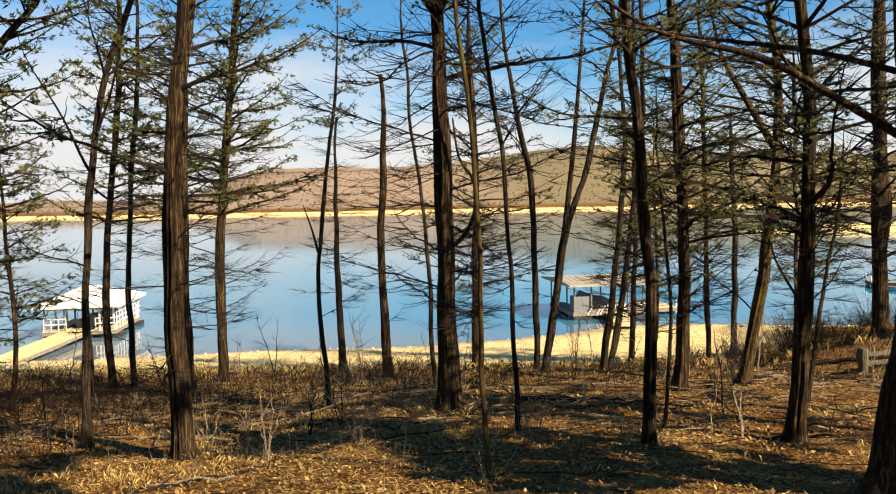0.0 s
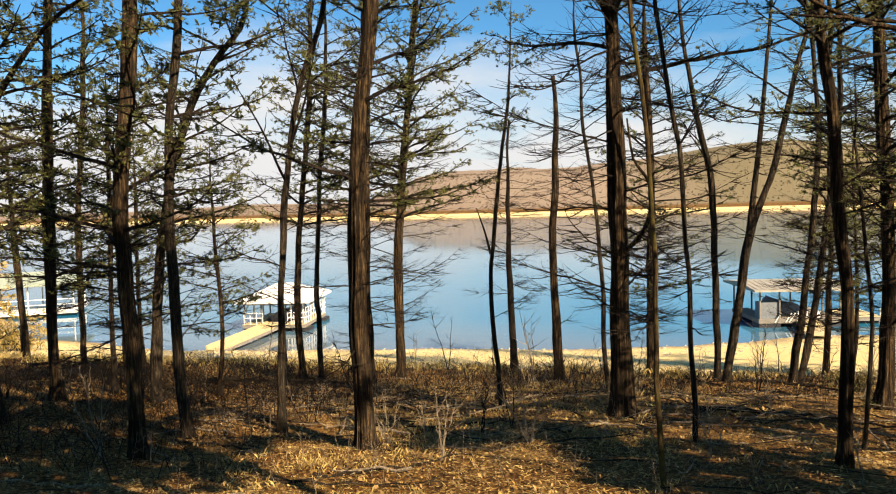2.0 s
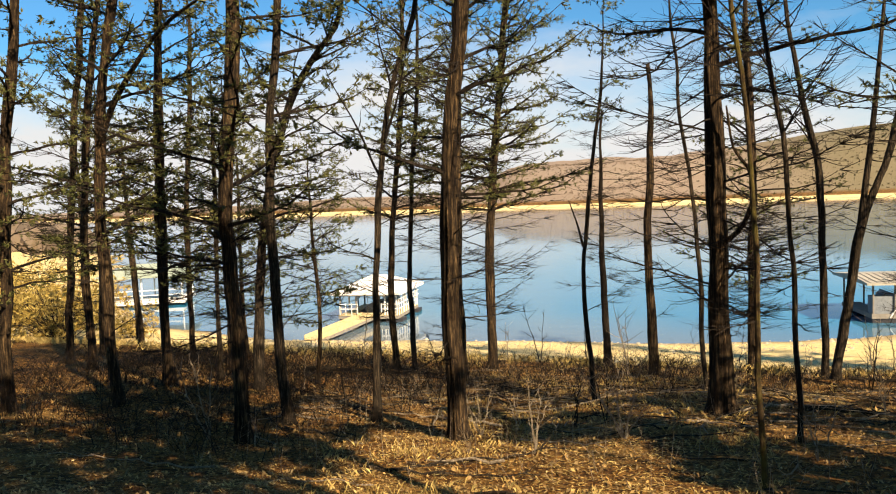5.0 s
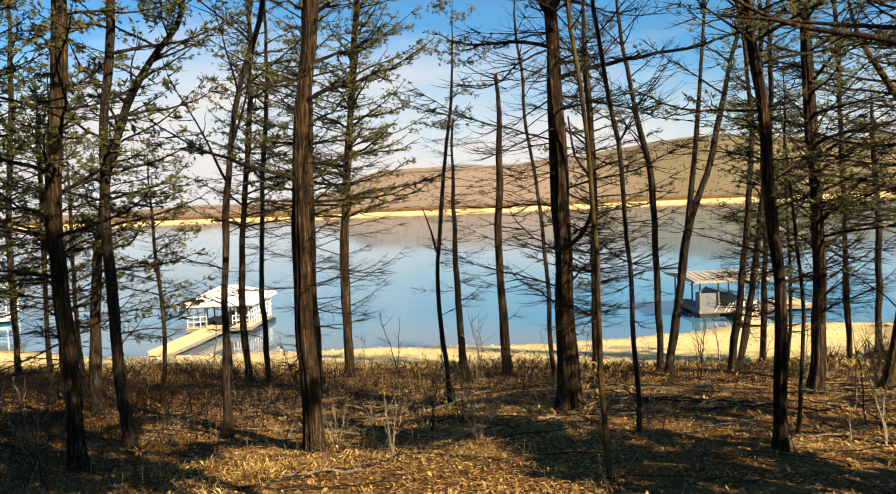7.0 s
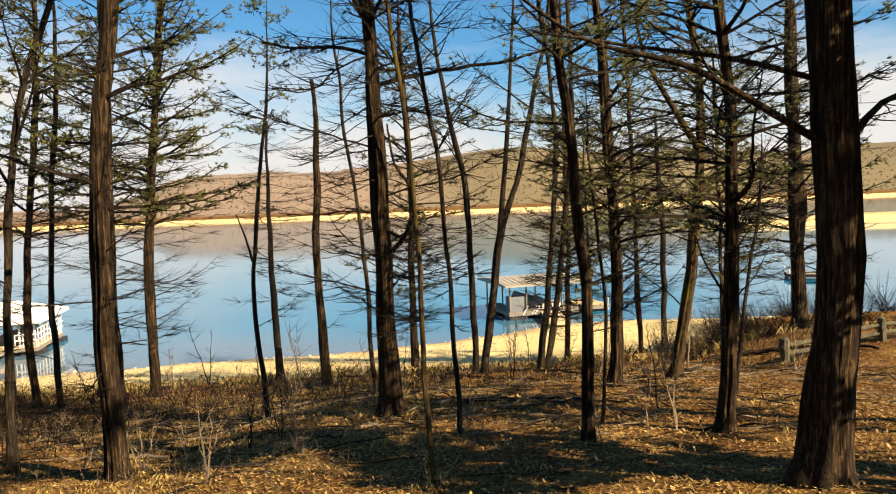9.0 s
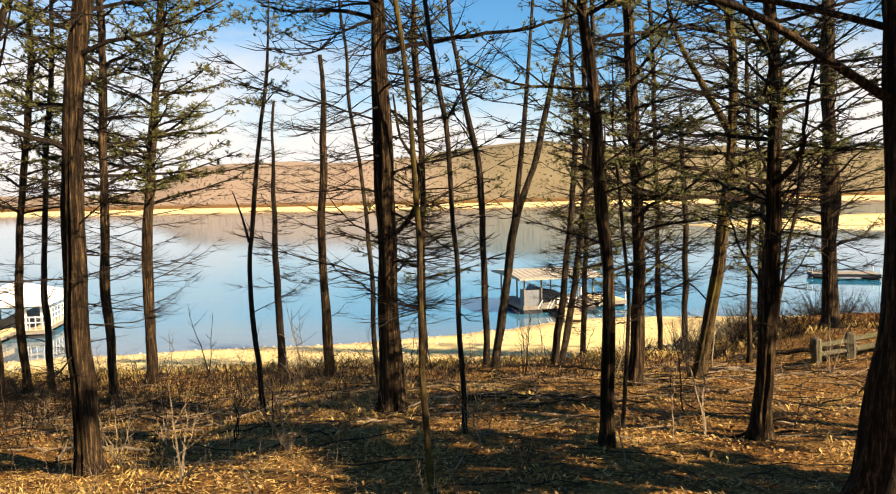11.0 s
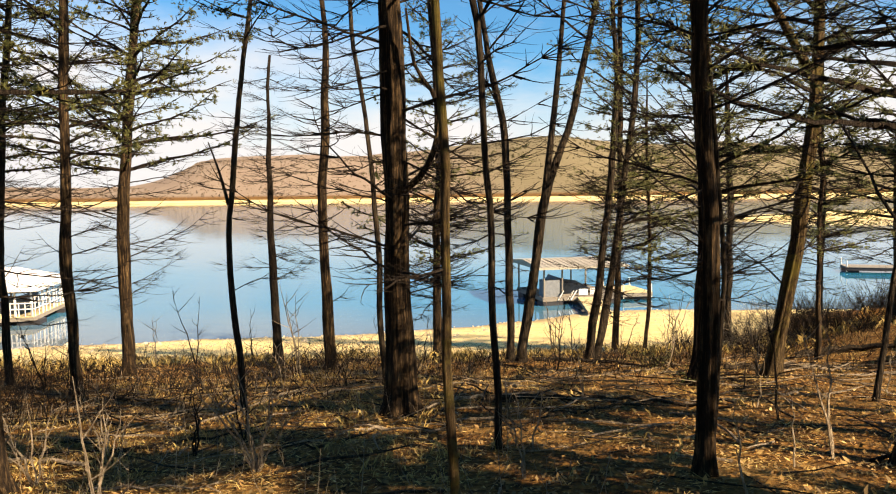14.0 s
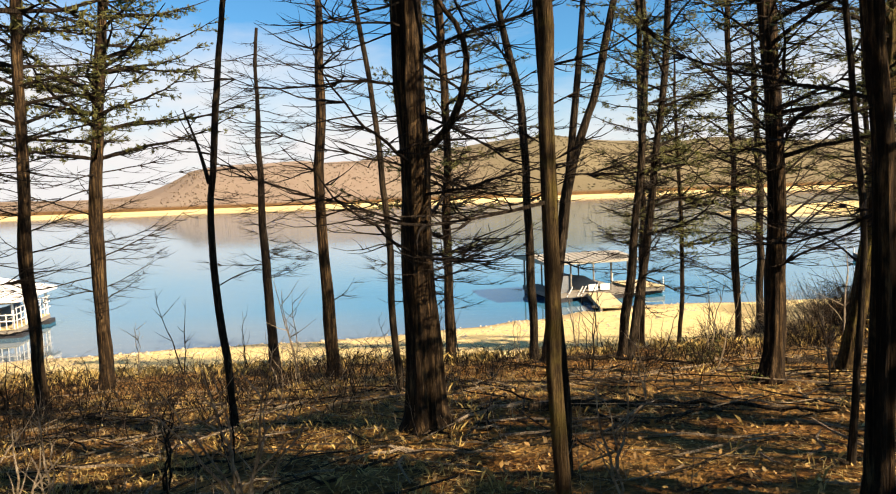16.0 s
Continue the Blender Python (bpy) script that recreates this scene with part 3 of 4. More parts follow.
tree("leaning_tree", "leaning mossy trunk with cedar crown", ((6.44, 16.60, 3.32), (6.88, 16.60, 5.75), (7.13, 16.60, 8.05), (7.15, 16.60, 10.31), (6.95, 16.60, 11.80)), 0.148, 0.074, 123, dead=22, rise=0.6, crown=7.6, live=48, top=16.3, reach=2.1, sides=28, bark=BARK_MOSS, extra=((((7.11, 16.60, 8.59), (6.46, 16.50, 9.59), (5.86, 16.40, 10.58), (5.57, 16.30, 11.58)), 0.09),))
tree("cedar_tree", CEDAR, ((4.64, 10.20, 4.29), (4.78, 10.20, 6.28), (4.80, 10.20, 8.24), (4.66, 10.20, 10.15)), 0.113, 0.068, 124, dead=28, crown=6.8, live=56, top=16.3, reach=2.2, rise=0.8, sides=28)
tree("bare_tree", BARE, ((6.38, 13.5, 3.75), (6.67, 13.5, 5.65), (6.88, 13.5, 6.9), (7, 13.5, 7.94)), 0.047, 0.026, 125, dead=8, crown=7, live=6, top=8.8, reach=0.9, leafy=False, bark=BARK_GREY)
tree("cedar_tree", CEDAR, ((13.25, 23, 3.12), (13.19, 23, 6.83), (13.02, 23, 11.86)), 0.266, 0.210, 126, dead=38, crown=5.5, live=54, top=16.8, reach=2.4)
tree("cedar_tree", CEDAR, ((4.1, 6.9, 4.46), (4.29, 6.9, 6.61), (4.21, 6.9, 8.29), (4.19, 6.9, 9.38)), 0.236, 0.178, 127, dead=10, crown=11.4, live=14, top=18, reach=1.3, sides=28, dead_from=3.6, extra=((((4.15, 6.9, 8.0), (3.5, 6.8, 8.35), (2.7, 6.7, 8.75), (1.7, 6.6, 9.0), (0.9, 6.5, 9.5)), 0.042), (((4.2, 6.9, 8.6), (3.4, 7.2, 8.9), (2.5, 7.3, 9.05), (1.4, 7.4, 9.25)), 0.034), (((4.3, 6.9, 7.9), (4.8, 7.0, 8.4), (5.5, 7.1, 8.6)), 0.05)))
tree("cedar_tree", CEDAR, ((-7.23, 9.5, 3.62), (-7.31, 9.5, 5.53), (-7.41, 9.5, 7.33), (-7.23, 9.5, 9.09), (-7.07, 9.5, 10.8)), 0.113, 0.105, 128, dead=22, crown=6.8, live=44, top=16.3, reach=1.8, sides=28)
tree("bare_tree", BARE, ((-7.45, 11, 3.66), (-7.55, 11, 5.63), (-7.6, 11, 7.96), (-7.31, 11, 10.21), (-7.21, 11, 11.17)), 0.103, 0.069, 129, dead=16, crown=8, live=16, top=14.8, bark=BARK_GREY)
tree("bare_tree", BARE, ((-10.54, 14.5, 3.01), (-10.3, 14.5, 6.08), (-9.76, 14.5, 8.72), (-8.97, 14.5, 10.46), (-8.04, 14.5, 11.48)), 0.124, 0.068, 130, dead=19, crown=6.5, live=34, top=12.8, reach=2.2, bark=BARK_GREY)
tree("cedar_tree", CEDAR, ((-11.86, 13, 3.61), (-11.85, 13, 6.64), (-11.59, 13, 10.99), (-11.46, 13, 12.19)), 0.128, 0.091, 131, dead=28, crown=5.8, live=44, top=15.8)
tree("cedar_tree", CEDAR, ((-11.36, 11, 4.1), (-11.47, 11, 6.8), (-11.38, 11, 9.01), (-10.94, 11, 11.02), (-10.79, 11, 11.64)), 0.108, 0.093, 132, dead=19, crown=7, live=40, top=16.3, reach=2.0, extra=((((-11.4, 11, 8.9), (-10.9, 10.9, 9.6), (-10.2, 10.8, 10.3), (-9.4, 10.7, 10.9), (-8.4, 10.6, 11.3)), 0.07),))
tree("cedar_tree", CEDAR, ((-16.18, 15, 3.49), (-16.15, 15, 7.28), (-15.63, 15, 11.01), (-15.14, 15, 13.15)), 0.117, 0.082, 133, dead=14, crown=6, live=40, top=16.3)
tree("cedar_tree", CEDAR, ((-18.68, 16.5, 3.05), (-18.14, 16.5, 8.11), (-17.24, 16.5, 13.78)), 0.116, 0.083, 134, dead=14, crown=6, live=36, top=16.8)
tree("cedar_tree", CEDAR, ((-12.42, 9.5, 4.38), (-12.15, 9.5, 7.45), (-11.84, 9.5, 9.45), (-11.49, 9.5, 11.38)), 0.111, 0.082, 135, dead=14, crown=6, live=40, top=15.3)
tree("cedar_tree", CEDAR, ((-16.16, 19, 2.67), (-16.13, 19, 7.08), (-15.73, 19, 11.01), (-15.59, 19, 13.1)), 0.096, 0.066, 136, dead=14, crown=5.2, live=36, top=15.6, reach=1.8)
tree("bare_tree", BARE, ((-12.03, 15, 3.01), (-11.94, 15, 6.04), (-11.81, 15, 9.27)), 0.070, 0.047, 137, dead=12, crown=6, live=18, top=11, bark=BARK_GREY)
tree("cedar_tree", CEDAR, ((-6.74, 18.5, 2.82), (-6.83, 18.5, 6.12), (-6.67, 18.5, 9.95), (-6.66, 18.5, 11.49)), 0.111, 0.086, 138, dead=25, crown=7.4, live=58, top=15.3, reach=1.8, rise=0.45)
tree("bare_tree", BARE, ((-8.84, 20, 2.47), (-8.89, 20, 5.55), (-8.62, 20, 9.21), (-8.37, 20, 11.87)), 0.085, 0.057, 139, dead=10, crown=8, live=16, top=14.8, bark=BARK_GREY)
tree("cedar_tree", CEDAR, ((9.24, 20, 2.96), (9.17, 20, 7.71), (9.08, 20, 10.43)), 0.061, 0.047, 140, dead=20, crown=5, live=36, top=12, reach=1.6)
tree("cedar_tree", CEDAR, ((11.5, 24, 2.63), (11.53, 24, 5.55), (11.37, 24, 9.42)), 0.083, 0.060, 141, dead=20, crown=4.6, live=36, top=12, reach=1.7)

YOUNG = "young bushy redcedar in the shaded thicket"
tree("cedar_tree", YOUNG, ((-13.2, 17.0, 3.0), (-13.1, 17.0, 5.5), (-12.9, 17.0, 8.0)), 0.07, 0.05, 142, dead=14, crown=4.4, live=30, top=10, reach=1.5)
tree("cedar_tree", YOUNG, ((-15.2, 20.5, 2.4), (-15.3, 20.5, 5.0), (-15.2, 20.5, 8.0)), 0.07, 0.05, 143, dead=14, crown=4.0, live=30, top=10, reach=1.5)
tree("cedar_tree", YOUNG, ((-9.9, 16.2, 3.0), (-9.8, 16.2, 5.0), (-9.9, 16.2, 7.5)), 0.06, 0.04, 144, dead=14, crown=4.6, live=26, top=9.4, reach=1.3)
tree("cedar_tree", "young bushy redcedar at the top of the bank", ((6.3, 23.4, 2.4), (6.4, 23.4, 5.0), (6.3, 23.4, 8.0)), 0.06, 0.045, 145, dead=16, crown=4.2, live=30, top=10, reach=1.5)

# ---- cedars added behind and beside the viewer, mostly unseen, to shade the wood ----
def added_copse(places, seed0, label, lift=0.0, blades=10, size=0.11, reach=2.1):
    for i, (x, y) in enumerate(places):
        rng = random.Random(seed0 + i)
        lean = rng.uniform(-0.3, 0.3), rng.uniform(-0.3, 0.3)
        z = ground_z(x, y)
        tree("cedar_tree", label, ((x, y, z), (x + lean[0] * 0.5, y + lean[1] * 0.5, z + 3.5), (x + lean[0], y + lean[1], z + 7)), rng.uniform(0.10, 0.19), rng.uniform(0.07, 0.1), seed0 * 7 + i,
             top=z + rng.uniform(9.4, 10.6) + lift * 0.6, crown=z + rng.uniform(3.2, 4.6) + lift, dead=2, reach=reach * rng.uniform(0.85, 1.15), live=14, joined=True, blades=blades, size=size * 1.15, sides=6)


# out of view on the right, added to throw crown shade over the ground
added_copse(((11.6, 5.4), (10.6, 7.4), (10.2, 9.8), (6.4, -1.6), (12.0, -5.5)), 500, CEDAR, blades=8, size=0.14)
# unseen cedars close to the viewer, crowns raised to shade the left ground
added_copse(((1.9, 2.4), (3.6, -2.4), (1.7, 0.9), (1.6, -1.4), (-1.8, -1.6)), 560, CEDAR, lift=1.4, blades=18, size=0.14, reach=1.9)
# unseen ring added to block sky light, so the trunk fronts stay dark
added_copse(((4.2, -3.5), (-3.5, -3.0), (0.5, -5), (2.4, -6.5), (-1.8, -7), (-5.5, -6), (-8, -4), (-6.5, 0.6), (-9, 3.5), (-11, 1.5), (6, -10), (-13, 6), (-17, 1), (-3, -11), (-18.5, 8.5), (-12, -7), (8.5, -5)), 600, CEDAR, blades=11, size=0.2)
# unseen high crown that shades the far left ground and spares the nearer patch
added_copse(((3.2, 2.7),), 680, CEDAR, lift=2.4, blades=30, size=0.17, reach=1.7)
# another unseen crown added to darken the left ground
added_copse(((2.5, 1.5),), 640, CEDAR, lift=1.6, blades=26, size=0.17, reach=2.4)
# unseen low crowns added to keep sun off the big right-hand trunk
added_copse(((6.6, 5.3), (8.4, 3.9)), 660, CEDAR, lift=-2.2, blades=46, size=0.15, reach=1.5)
# added beyond the right edge of the view
added_copse(((20, 18), (26, 24)), 700, CEDAR)
added_copse(((-21, 20), (-24, 25), (-20.5, 14.5), (-26, 18), (-29, 27), (-23, 11)), 800, CEDAR)


# ---- undergrowth ----
def sapling(x, y, height, stems, seed, pale=True, spread=0.35):
    rng = random.Random(seed)
    z = ground_z(x, y)
    t = thing("sapling", (x, y, z), "bare sapling with thin pale twigs among dry leaves" if pale else "bare dark sapling with thin twigs", "sapling", "saplings")
    for _ in range(stems):
        a, k = rng.uniform(0, 6.28), rng.uniform(0.2, 1.0) * spread
        h = height * rng.uniform(0.65, 1.0)
        pts = [Vector((x, y, z - 0.05))]
        n = 7
        for i in range(1, n + 1):
            u = i / n
            pts.append(Vector((x + math.cos(a) * k * u * h + rng.uniform(-0.03, 0.03), y + math.sin(a) * k * u * h + rng.uniform(-0.03, 0.03), z + h * u)))
        r = 0.007 + 0.007 * h
        s = Soup()
        s.tube(pts, [r * (1 - 0.8 * i / n) for i in range(n + 1)], 4, cap=False)
        stem = part("stem", s, DEADWOOD if pale else TWIG, t)
        for _ in range(int(2 + 1.6 * h)):
            i = rng.randrange(2, n)
            tw = limb_path(rng, pts[i], rng.uniform(0, 6.28), h * rng.uniform(0.15, 0.4), rng.uniform(0.5, 1.4), 0.1, 0.8, 0.1)
            w = Soup()
            w.tube(tw, [r * 0.5 * (1 - 0.8 * j / (len(tw) - 1)) for j in range(len(tw))], 3, cap=False)
            part("twig", w, DEADWOOD if pale else TWIG, stem)


sapling(-1.5, 10.6, 1.35, 7, 31, True, 0.75)
sapling(-2.6, 9.6, 1.3, 3, 32, True, 0.35)
sapling(-3.9, 11.2, 1.1, 4, 33, True, 0.5)
sapling(0.95, 9.9, 1.1, 2, 34, True, 0.3)
sapling(2.4, 14.0, 1.0, 2, 35, True, 0.3)
sapling(4.0, 10.4, 1.3, 2, 36, True, 0.3)
sapling(-7.9, 9.4, 1.5, 3, 37, True, 0.5)
rs = random.Random(77)
for i in range(70):
    sx, sy = rs.uniform(-13, 9), rs.uniform(7.5, 25)
    if abs(sx) < 0.9 and sy < 8.5:
        continue
    sapling(sx, sy, rs.uniform(0.5, 1.6) if sy < 18 else rs.uniform(0.9, 2.6), rs.choice((1, 1, 2, 3)), 900 + i, rs.random() < 0.55)


def fallen(x, y, length, az, seed, radius=0.018, dry=True):
    rng = random.Random(seed)
    n = max(5, int(length / 0.2))
    pts, a, px, py = [], az, x, y
    for i in range(n + 1):
        pts.append(Vector((px, py, ground_z(px, py) + radius * 0.7 + 0.05 * math.sin(i * 1.3 + seed) ** 2)))
        a += rng.uniform(-0.2, 0.2)
        px, py = px + math.cos(a) * length / n, py + math.sin(a) * length / n
    t = thing("fallen_branch", pts[0], "dry fallen branch lying on the leaf litter", "branch", "fallen branches")
    s = Soup()
    s.tube(pts, [radius * (1 - 0.6 * i / n) for i in range(n + 1)], 6, 0.15)
    add_twigs(rng, s, pts, radius, int(2 + length * 1.5), 0.5, 0.35)
    part("stick", s, DEADWOOD if dry else BARK_GREY, t)


for i in range(70):
    fy = rs.uniform(7, 26)
    fallen(rs.uniform(-10, 11), fy, rs.uniform(0.5, 2.4), rs.uniform(-0.5, 0.5) + rs.choice((0, math.pi)), 1200 + i, rs.uniform(0.008, 0.028), rs.random() < 0.6)
fallen(-11.5, 18.2, 4.2, 0.25, 41, 0.07, False)
fallen(1.0, 13.9, 3.4, 0.08, 42, 0.045, False)
fallen(6.2, 18.0, 3.6, 0.15, 43, 0.06, False)
fallen(9.0, 20.5, 4.5, -0.1, 44, 0.09, False)
fallen(2.8, 20.8, 3.0, 0.1, 45, 0.06, False)


def brush():
    """The dark tangle of low stems along the top of the bank."""
    rng = random.Random(5)
    s = Soup()
    for _ in range(5600):
        x = rng.uniform(-17, 20)
        y = rng.gauss(20.4, 2.1) if x > -3 else rng.gauss(19.6, 2.5)
        if x > 7:
            y += rng.uniform(0, 5)
        if y < 14 or y > 30:
            continue
        z = ground_z(x, y)
        h = rng.uniform(0.15, 0.75) * (0.7 if x > 0 else 1.1)
        a, k = rng.uniform(0, 6.28), rng.uniform(0.3, 1.6)
        pts = [Vector((x + math.cos(a) * k * h * u, y + math.sin(a) * k * h * u, z - 0.03 + h * math.sin(u * 1.9))) for u in (0, 0.45, 1.0)]
        r = rng.uniform(0.003, 0.008)
        s.tube(pts, [r, r * 0.75, r * 0.3], 3, cap=False)
        if rng.random() < 0.6:
            tw = limb_path(rng, pts[1], a + rng.choice((-1, 1)), h * 0.7, 0.6, 0.2, 0.9, h * 0.25)
            s.tube(tw, [r * 0.6 * (1 - 0.7 * j / (len(tw) - 1)) for j in range(len(tw))], 3, cap=False)
    for _ in range(2000):
        x, y = rng.uniform(-17, -5.2), rng.uniform(8.0, 18)
        if rng.random() > smoothstep(-4.5, -9, x) * 1.1:
            continue
        z, h = ground_z(x, y), rng.uniform(0.2, 0.8)
        a, k = rng.uniform(0, 6.28), rng.uniform(0.2, 1.5)
        pts = [Vector((x + math.cos(a) * k * h * u, y + math.sin(a) * k * h * u, z - 0.03 + h * math.sin(u * 1.9))) for u in (0, 0.45, 1.0)]
        r = rng.uniform(0.003, 0.008)
        s.tube(pts, [r, r * 0.75, r * 0.3], 3, cap=False)
        for _ in range(2):
            tw = limb_path(rng, pts[1], a + rng.choice((-1, 1)), h * 0.8, 0.6, 0.2, 0.9, h * 0.25)
            s.tube(tw, [r * 0.6 * (1 - 0.7 * j / (len(tw) - 1)) for j in range(len(tw))], 3, cap=False)
    tagged(new("brush", s.mesh("brush", TWIG)), "tangle of dark bare brush along the bank", "brush", kind="stuff")


brush()


def sticks():
    """Broken sticks strewn over the bank."""
    rng = random.Random(15)
    for mat, count, label in ((BARK_GREY, 480, "grey broken sticks strewn over the bank"), (DEADWOOD, 380, "pale dry sticks strewn over the bank")):
        s = Soup()
        for _ in range(count):
            x, y = rng.uniform(-9, 11), rng.gauss(16.0, 3.0)
            a, ln = rng.uniform(0, 6.28), rng.uniform(0.3, 1.5)
            r = rng.uniform(0.006, 0.017)
            up = rng.uniform(0, 0.16)
            pts = []
            for u in (0, 0.33, 0.66, 1.0):
                px, py = x + math.cos(a) * ln * u + rng.uniform(-0.04, 0.04), y + math.sin(a) * ln * u + rng.uniform(-0.06, 0.06)
                pts.append(Vector((px, py, ground_z(px, py) + r + up * u)))
            s.tube(pts, [r, r * 0.9, r * 0.75, r * 0.4], 4, cap=False)
        tagged(new("fallen_sticks", s.mesh("fallen_sticks", mat)), label, "sticks", kind="stuff")


sticks()


def litter():
    rng = random.Random(6)
    s = Soup()
    for i in range(115000):
        x = rng.uniform(-16, 13.5)
        y = 2.5 + 23 * rng.random() ** 1.35
        z = ground_z(x, y)
        ang = rng.uniform(0, 6.28)
        ln = rng.uniform(0.012, 0.028) if rng.random() < 0.9 else rng.uniform(0.028, 0.042)
        tilt = rng.gauss(0, 0.5)
        along = Vector((math.cos(ang), math.sin(ang), tilt)) * ln
        across = Vector((-math.sin(ang), math.cos(ang), rng.gauss(0, 0.45))) * ln * rng.uniform(0.35, 0.7)
        s.quad(Vector((x, y, z + 0.012 + abs(tilt) * ln * 0.7)), along, across)
    straw = Soup()
    for i in range(70000):
        x = rng.uniform(-14, 12)
        y = 3.5 + 19 * rng.random() ** 1.3
        if noise.noise((x * 0.45, y * 0.45, 11)) < -0.12 + 0.035 * x:
            continue
        if x < -5.5 and rng.random() < 0.75:
            continue
        ang = rng.gauss(0, 0.7)
        ln = rng.uniform(0.02, 0.065)
        along = Vector((math.cos(ang), math.sin(ang), rng.gauss(0, 0.22))) * ln
        across = Vector((-math.sin(ang), math.cos(ang), rng.gauss(0, 0.3))) * rng.uniform(0.0022, 0.005)
        straw.quad(Vector((x, y, ground_z(x, y) + 0.018 + abs(along.z) * 0.7)), along, across)
    tagged(new("straw_litter", straw.mesh("straw_litter", STRAW)), "flattened straw-coloured dead grass among fallen leaves", "straw", kind="stuff")
    tagged(new("leaf_litter", s.mesh("leaf_litter", LITTER)), "carpet of curled brown and golden fallen leaves", "leaves", kind="stuff")


litter()


def grass():
    rng = random.Random(8)
    s = Soup()

    def tuft(x, y, n, h):
        z = ground_z(x, y)
        for _ in range(n):
            a = rng.uniform(0, 6.28)
            b = Vector((x + rng.gauss(0, 0.10), y + rng.gauss(0, 0.10), z - 0.02))
            hh = h * rng.uniform(0.5, 1.1)
            bend = Vector((math.cos(a), math.sin(a), 0)) * hh * rng.uniform(0.2, 0.9)
            w = Vector((-math.sin(a), math.cos(a), 0)) * 0.0018
            k = len(s.v)
            s.v += [b - w, b + w, b + bend * 0.4 + Vector((0, 0, hh * 0.75)) + w * 0.8, b + bend + Vector((0, 0, hh)), b + bend * 0.4 + Vector((0, 0, hh * 0.75)) - w * 0.8]
            s.f.append((k, k + 1, k + 2, k + 3, k + 4))
    for _ in range(900):
        x, y = rng.uniform(-6.5, 0.5), rng.uniform(6, 20)
        if noise.noise((x * 0.4, y * 0.4, 2)) > 0.02 + 0.03 * x + 0.1:
            continue
        tuft(x, y, 9, rng.uniform(0.05, 0.13))
    for _ in range(800):
        x = rng.uniform(-34, 16)
        w = profile(x, WATERLINE)
        y = rng.gauss(24.0, 1.3)
        tuft(x, y, 8, 0.26)
    for _ in range(120):
        x, y = rng.uniform(0, 12), rng.uniform(8, 22)
        tuft(x, y, 6, 0.13)
    tagged(new("dry_grass", s.mesh("dry_grass", STRAW)), "tufts of straw-coloured winter grass", "grass", kind="stuff")


grass()


def weeds():
    rng = random.Random(18)
    s = Soup()
    for _ in range(420):
        x, y = rng.uniform(-8, 1.5), rng.uniform(7.5, 19)
        z, h = ground_z(x, y), rng.uniform(0.2, 0.65)
        lean = Vector((rng.gauss(0, 0.22), rng.gauss(0, 0.22), 0)) * h
        r = rng.uniform(0.0025, 0.0045)
        foot = Vector((x, y, z - 0.02))
        tip = foot + lean + Vector((0, 0, h))
        s.tube([foot, foot.lerp(tip, 0.5) + lean * 0.15, tip], [r, r * 0.8, r * 0.4], 3, cap=False)
        for _ in range(rng.randrange(0, 4)):
            u = rng.uniform(0.4, 0.9)
            p = foot.lerp(tip, u)
            q = p + Vector((rng.gauss(0, 0.1), rng.gauss(0, 0.1), rng.uniform(0.05, 0.16)))
            s.tube([p, q], [r * 0.6, r * 0.3], 3, cap=False)
    tagged(new("weed_stalks", s.mesh("weed_stalks", DEADWOOD)), "thin pale dry weed stalks standing in the leaf litter", "weeds", kind="stuff")


weeds()


def stones():
    rng = random.Random(12)
    s = Soup()
    for _ in range(1300):
        x = rng.uniform(-30, 16)
        w = profile(x, WATERLINE)
        y = w - abs(rng.gauss(0, 3.8)) + 0.4
        z = ground_z(x, y)
        r = rng.uniform(0.03, 0.11) * (1.8 if rng.random() < 0.05 else 1)
        k = len(s.v)
        for a in range(6):
            t = a * math.pi / 3 + rng.uniform(-0.3, 0.3)
            s.v.append(Vector((x + math.cos(t) * r * rng.uniform(0.8, 1.3), y + math.sin(t) * r, z - 0.02)))
        s.v.append(Vector((x + r * 0.2, y, z + r * rng.uniform(0.4, 0.8))))
        s.f += [(k + i, k + (i + 1) % 6, k + 6) for i in range(6)]
    tagged(new("beach_stones", s.mesh("beach_stones", STONE)), "small pale stones scattered on the beach", "stones", kind="stuff")


STONE = plain("beach_stone", (0.42, 0.36, 0.26), 0.9, 0.2, 0, 3, 0.5)
stones()


def shrub(x, y, height, width, seed, mat, label, leaves=0, wood=None):
    rng = random.Random(seed)
    z = ground_z(x, y)
    t = thing("shrub", (x, y, z), label, "shrub", "shrubs")
    s, f = Soup(), Soup()
    for _ in range(int(26 + 10 * width)):
        a = rng.uniform(0, 6.28)
        ln = height * rng.uniform(0.6, 1.15)
        lp = limb_path(rng, (x + rng.gauss(0, width * 0.15), y + rng.gauss(0, width * 0.15), z - 0.05), a, ln, rng.uniform(0.6, 2.5), 0.3, 0.6, ln / 6)
        r = 0.006 + 0.004 * height
        s.tube(lp, [r * (1 - 0.8 * j / (len(lp) - 1)) for j in range(len(lp))], 3, cap=False)
        tips = add_twigs(rng, s, lp, r, 5, 0.35 * height, 0.8)
        if leaves:
            for tw in tips:
                sprays(rng, f, tw, leaves, 0.14 * height, 0.035 * height)
    part("stem", s, wood or TWIG, t)
    if leaves:
        part("foliage", f, mat, t)


shrub(4.55, 15.6, 0.35, 0.4, 55, GREENLEAF, "low tuft of green weeds at a tree base", 9)
shrub(5.2, 19.3, 0.75, 0.8, 51, NEEDLE, "small dark bushy shrub on the bank", 5)
shrub(8.8, 21.5, 1.1, 1.4, 52, NEEDLE, "tangled bare shrub beside a leaning tree")
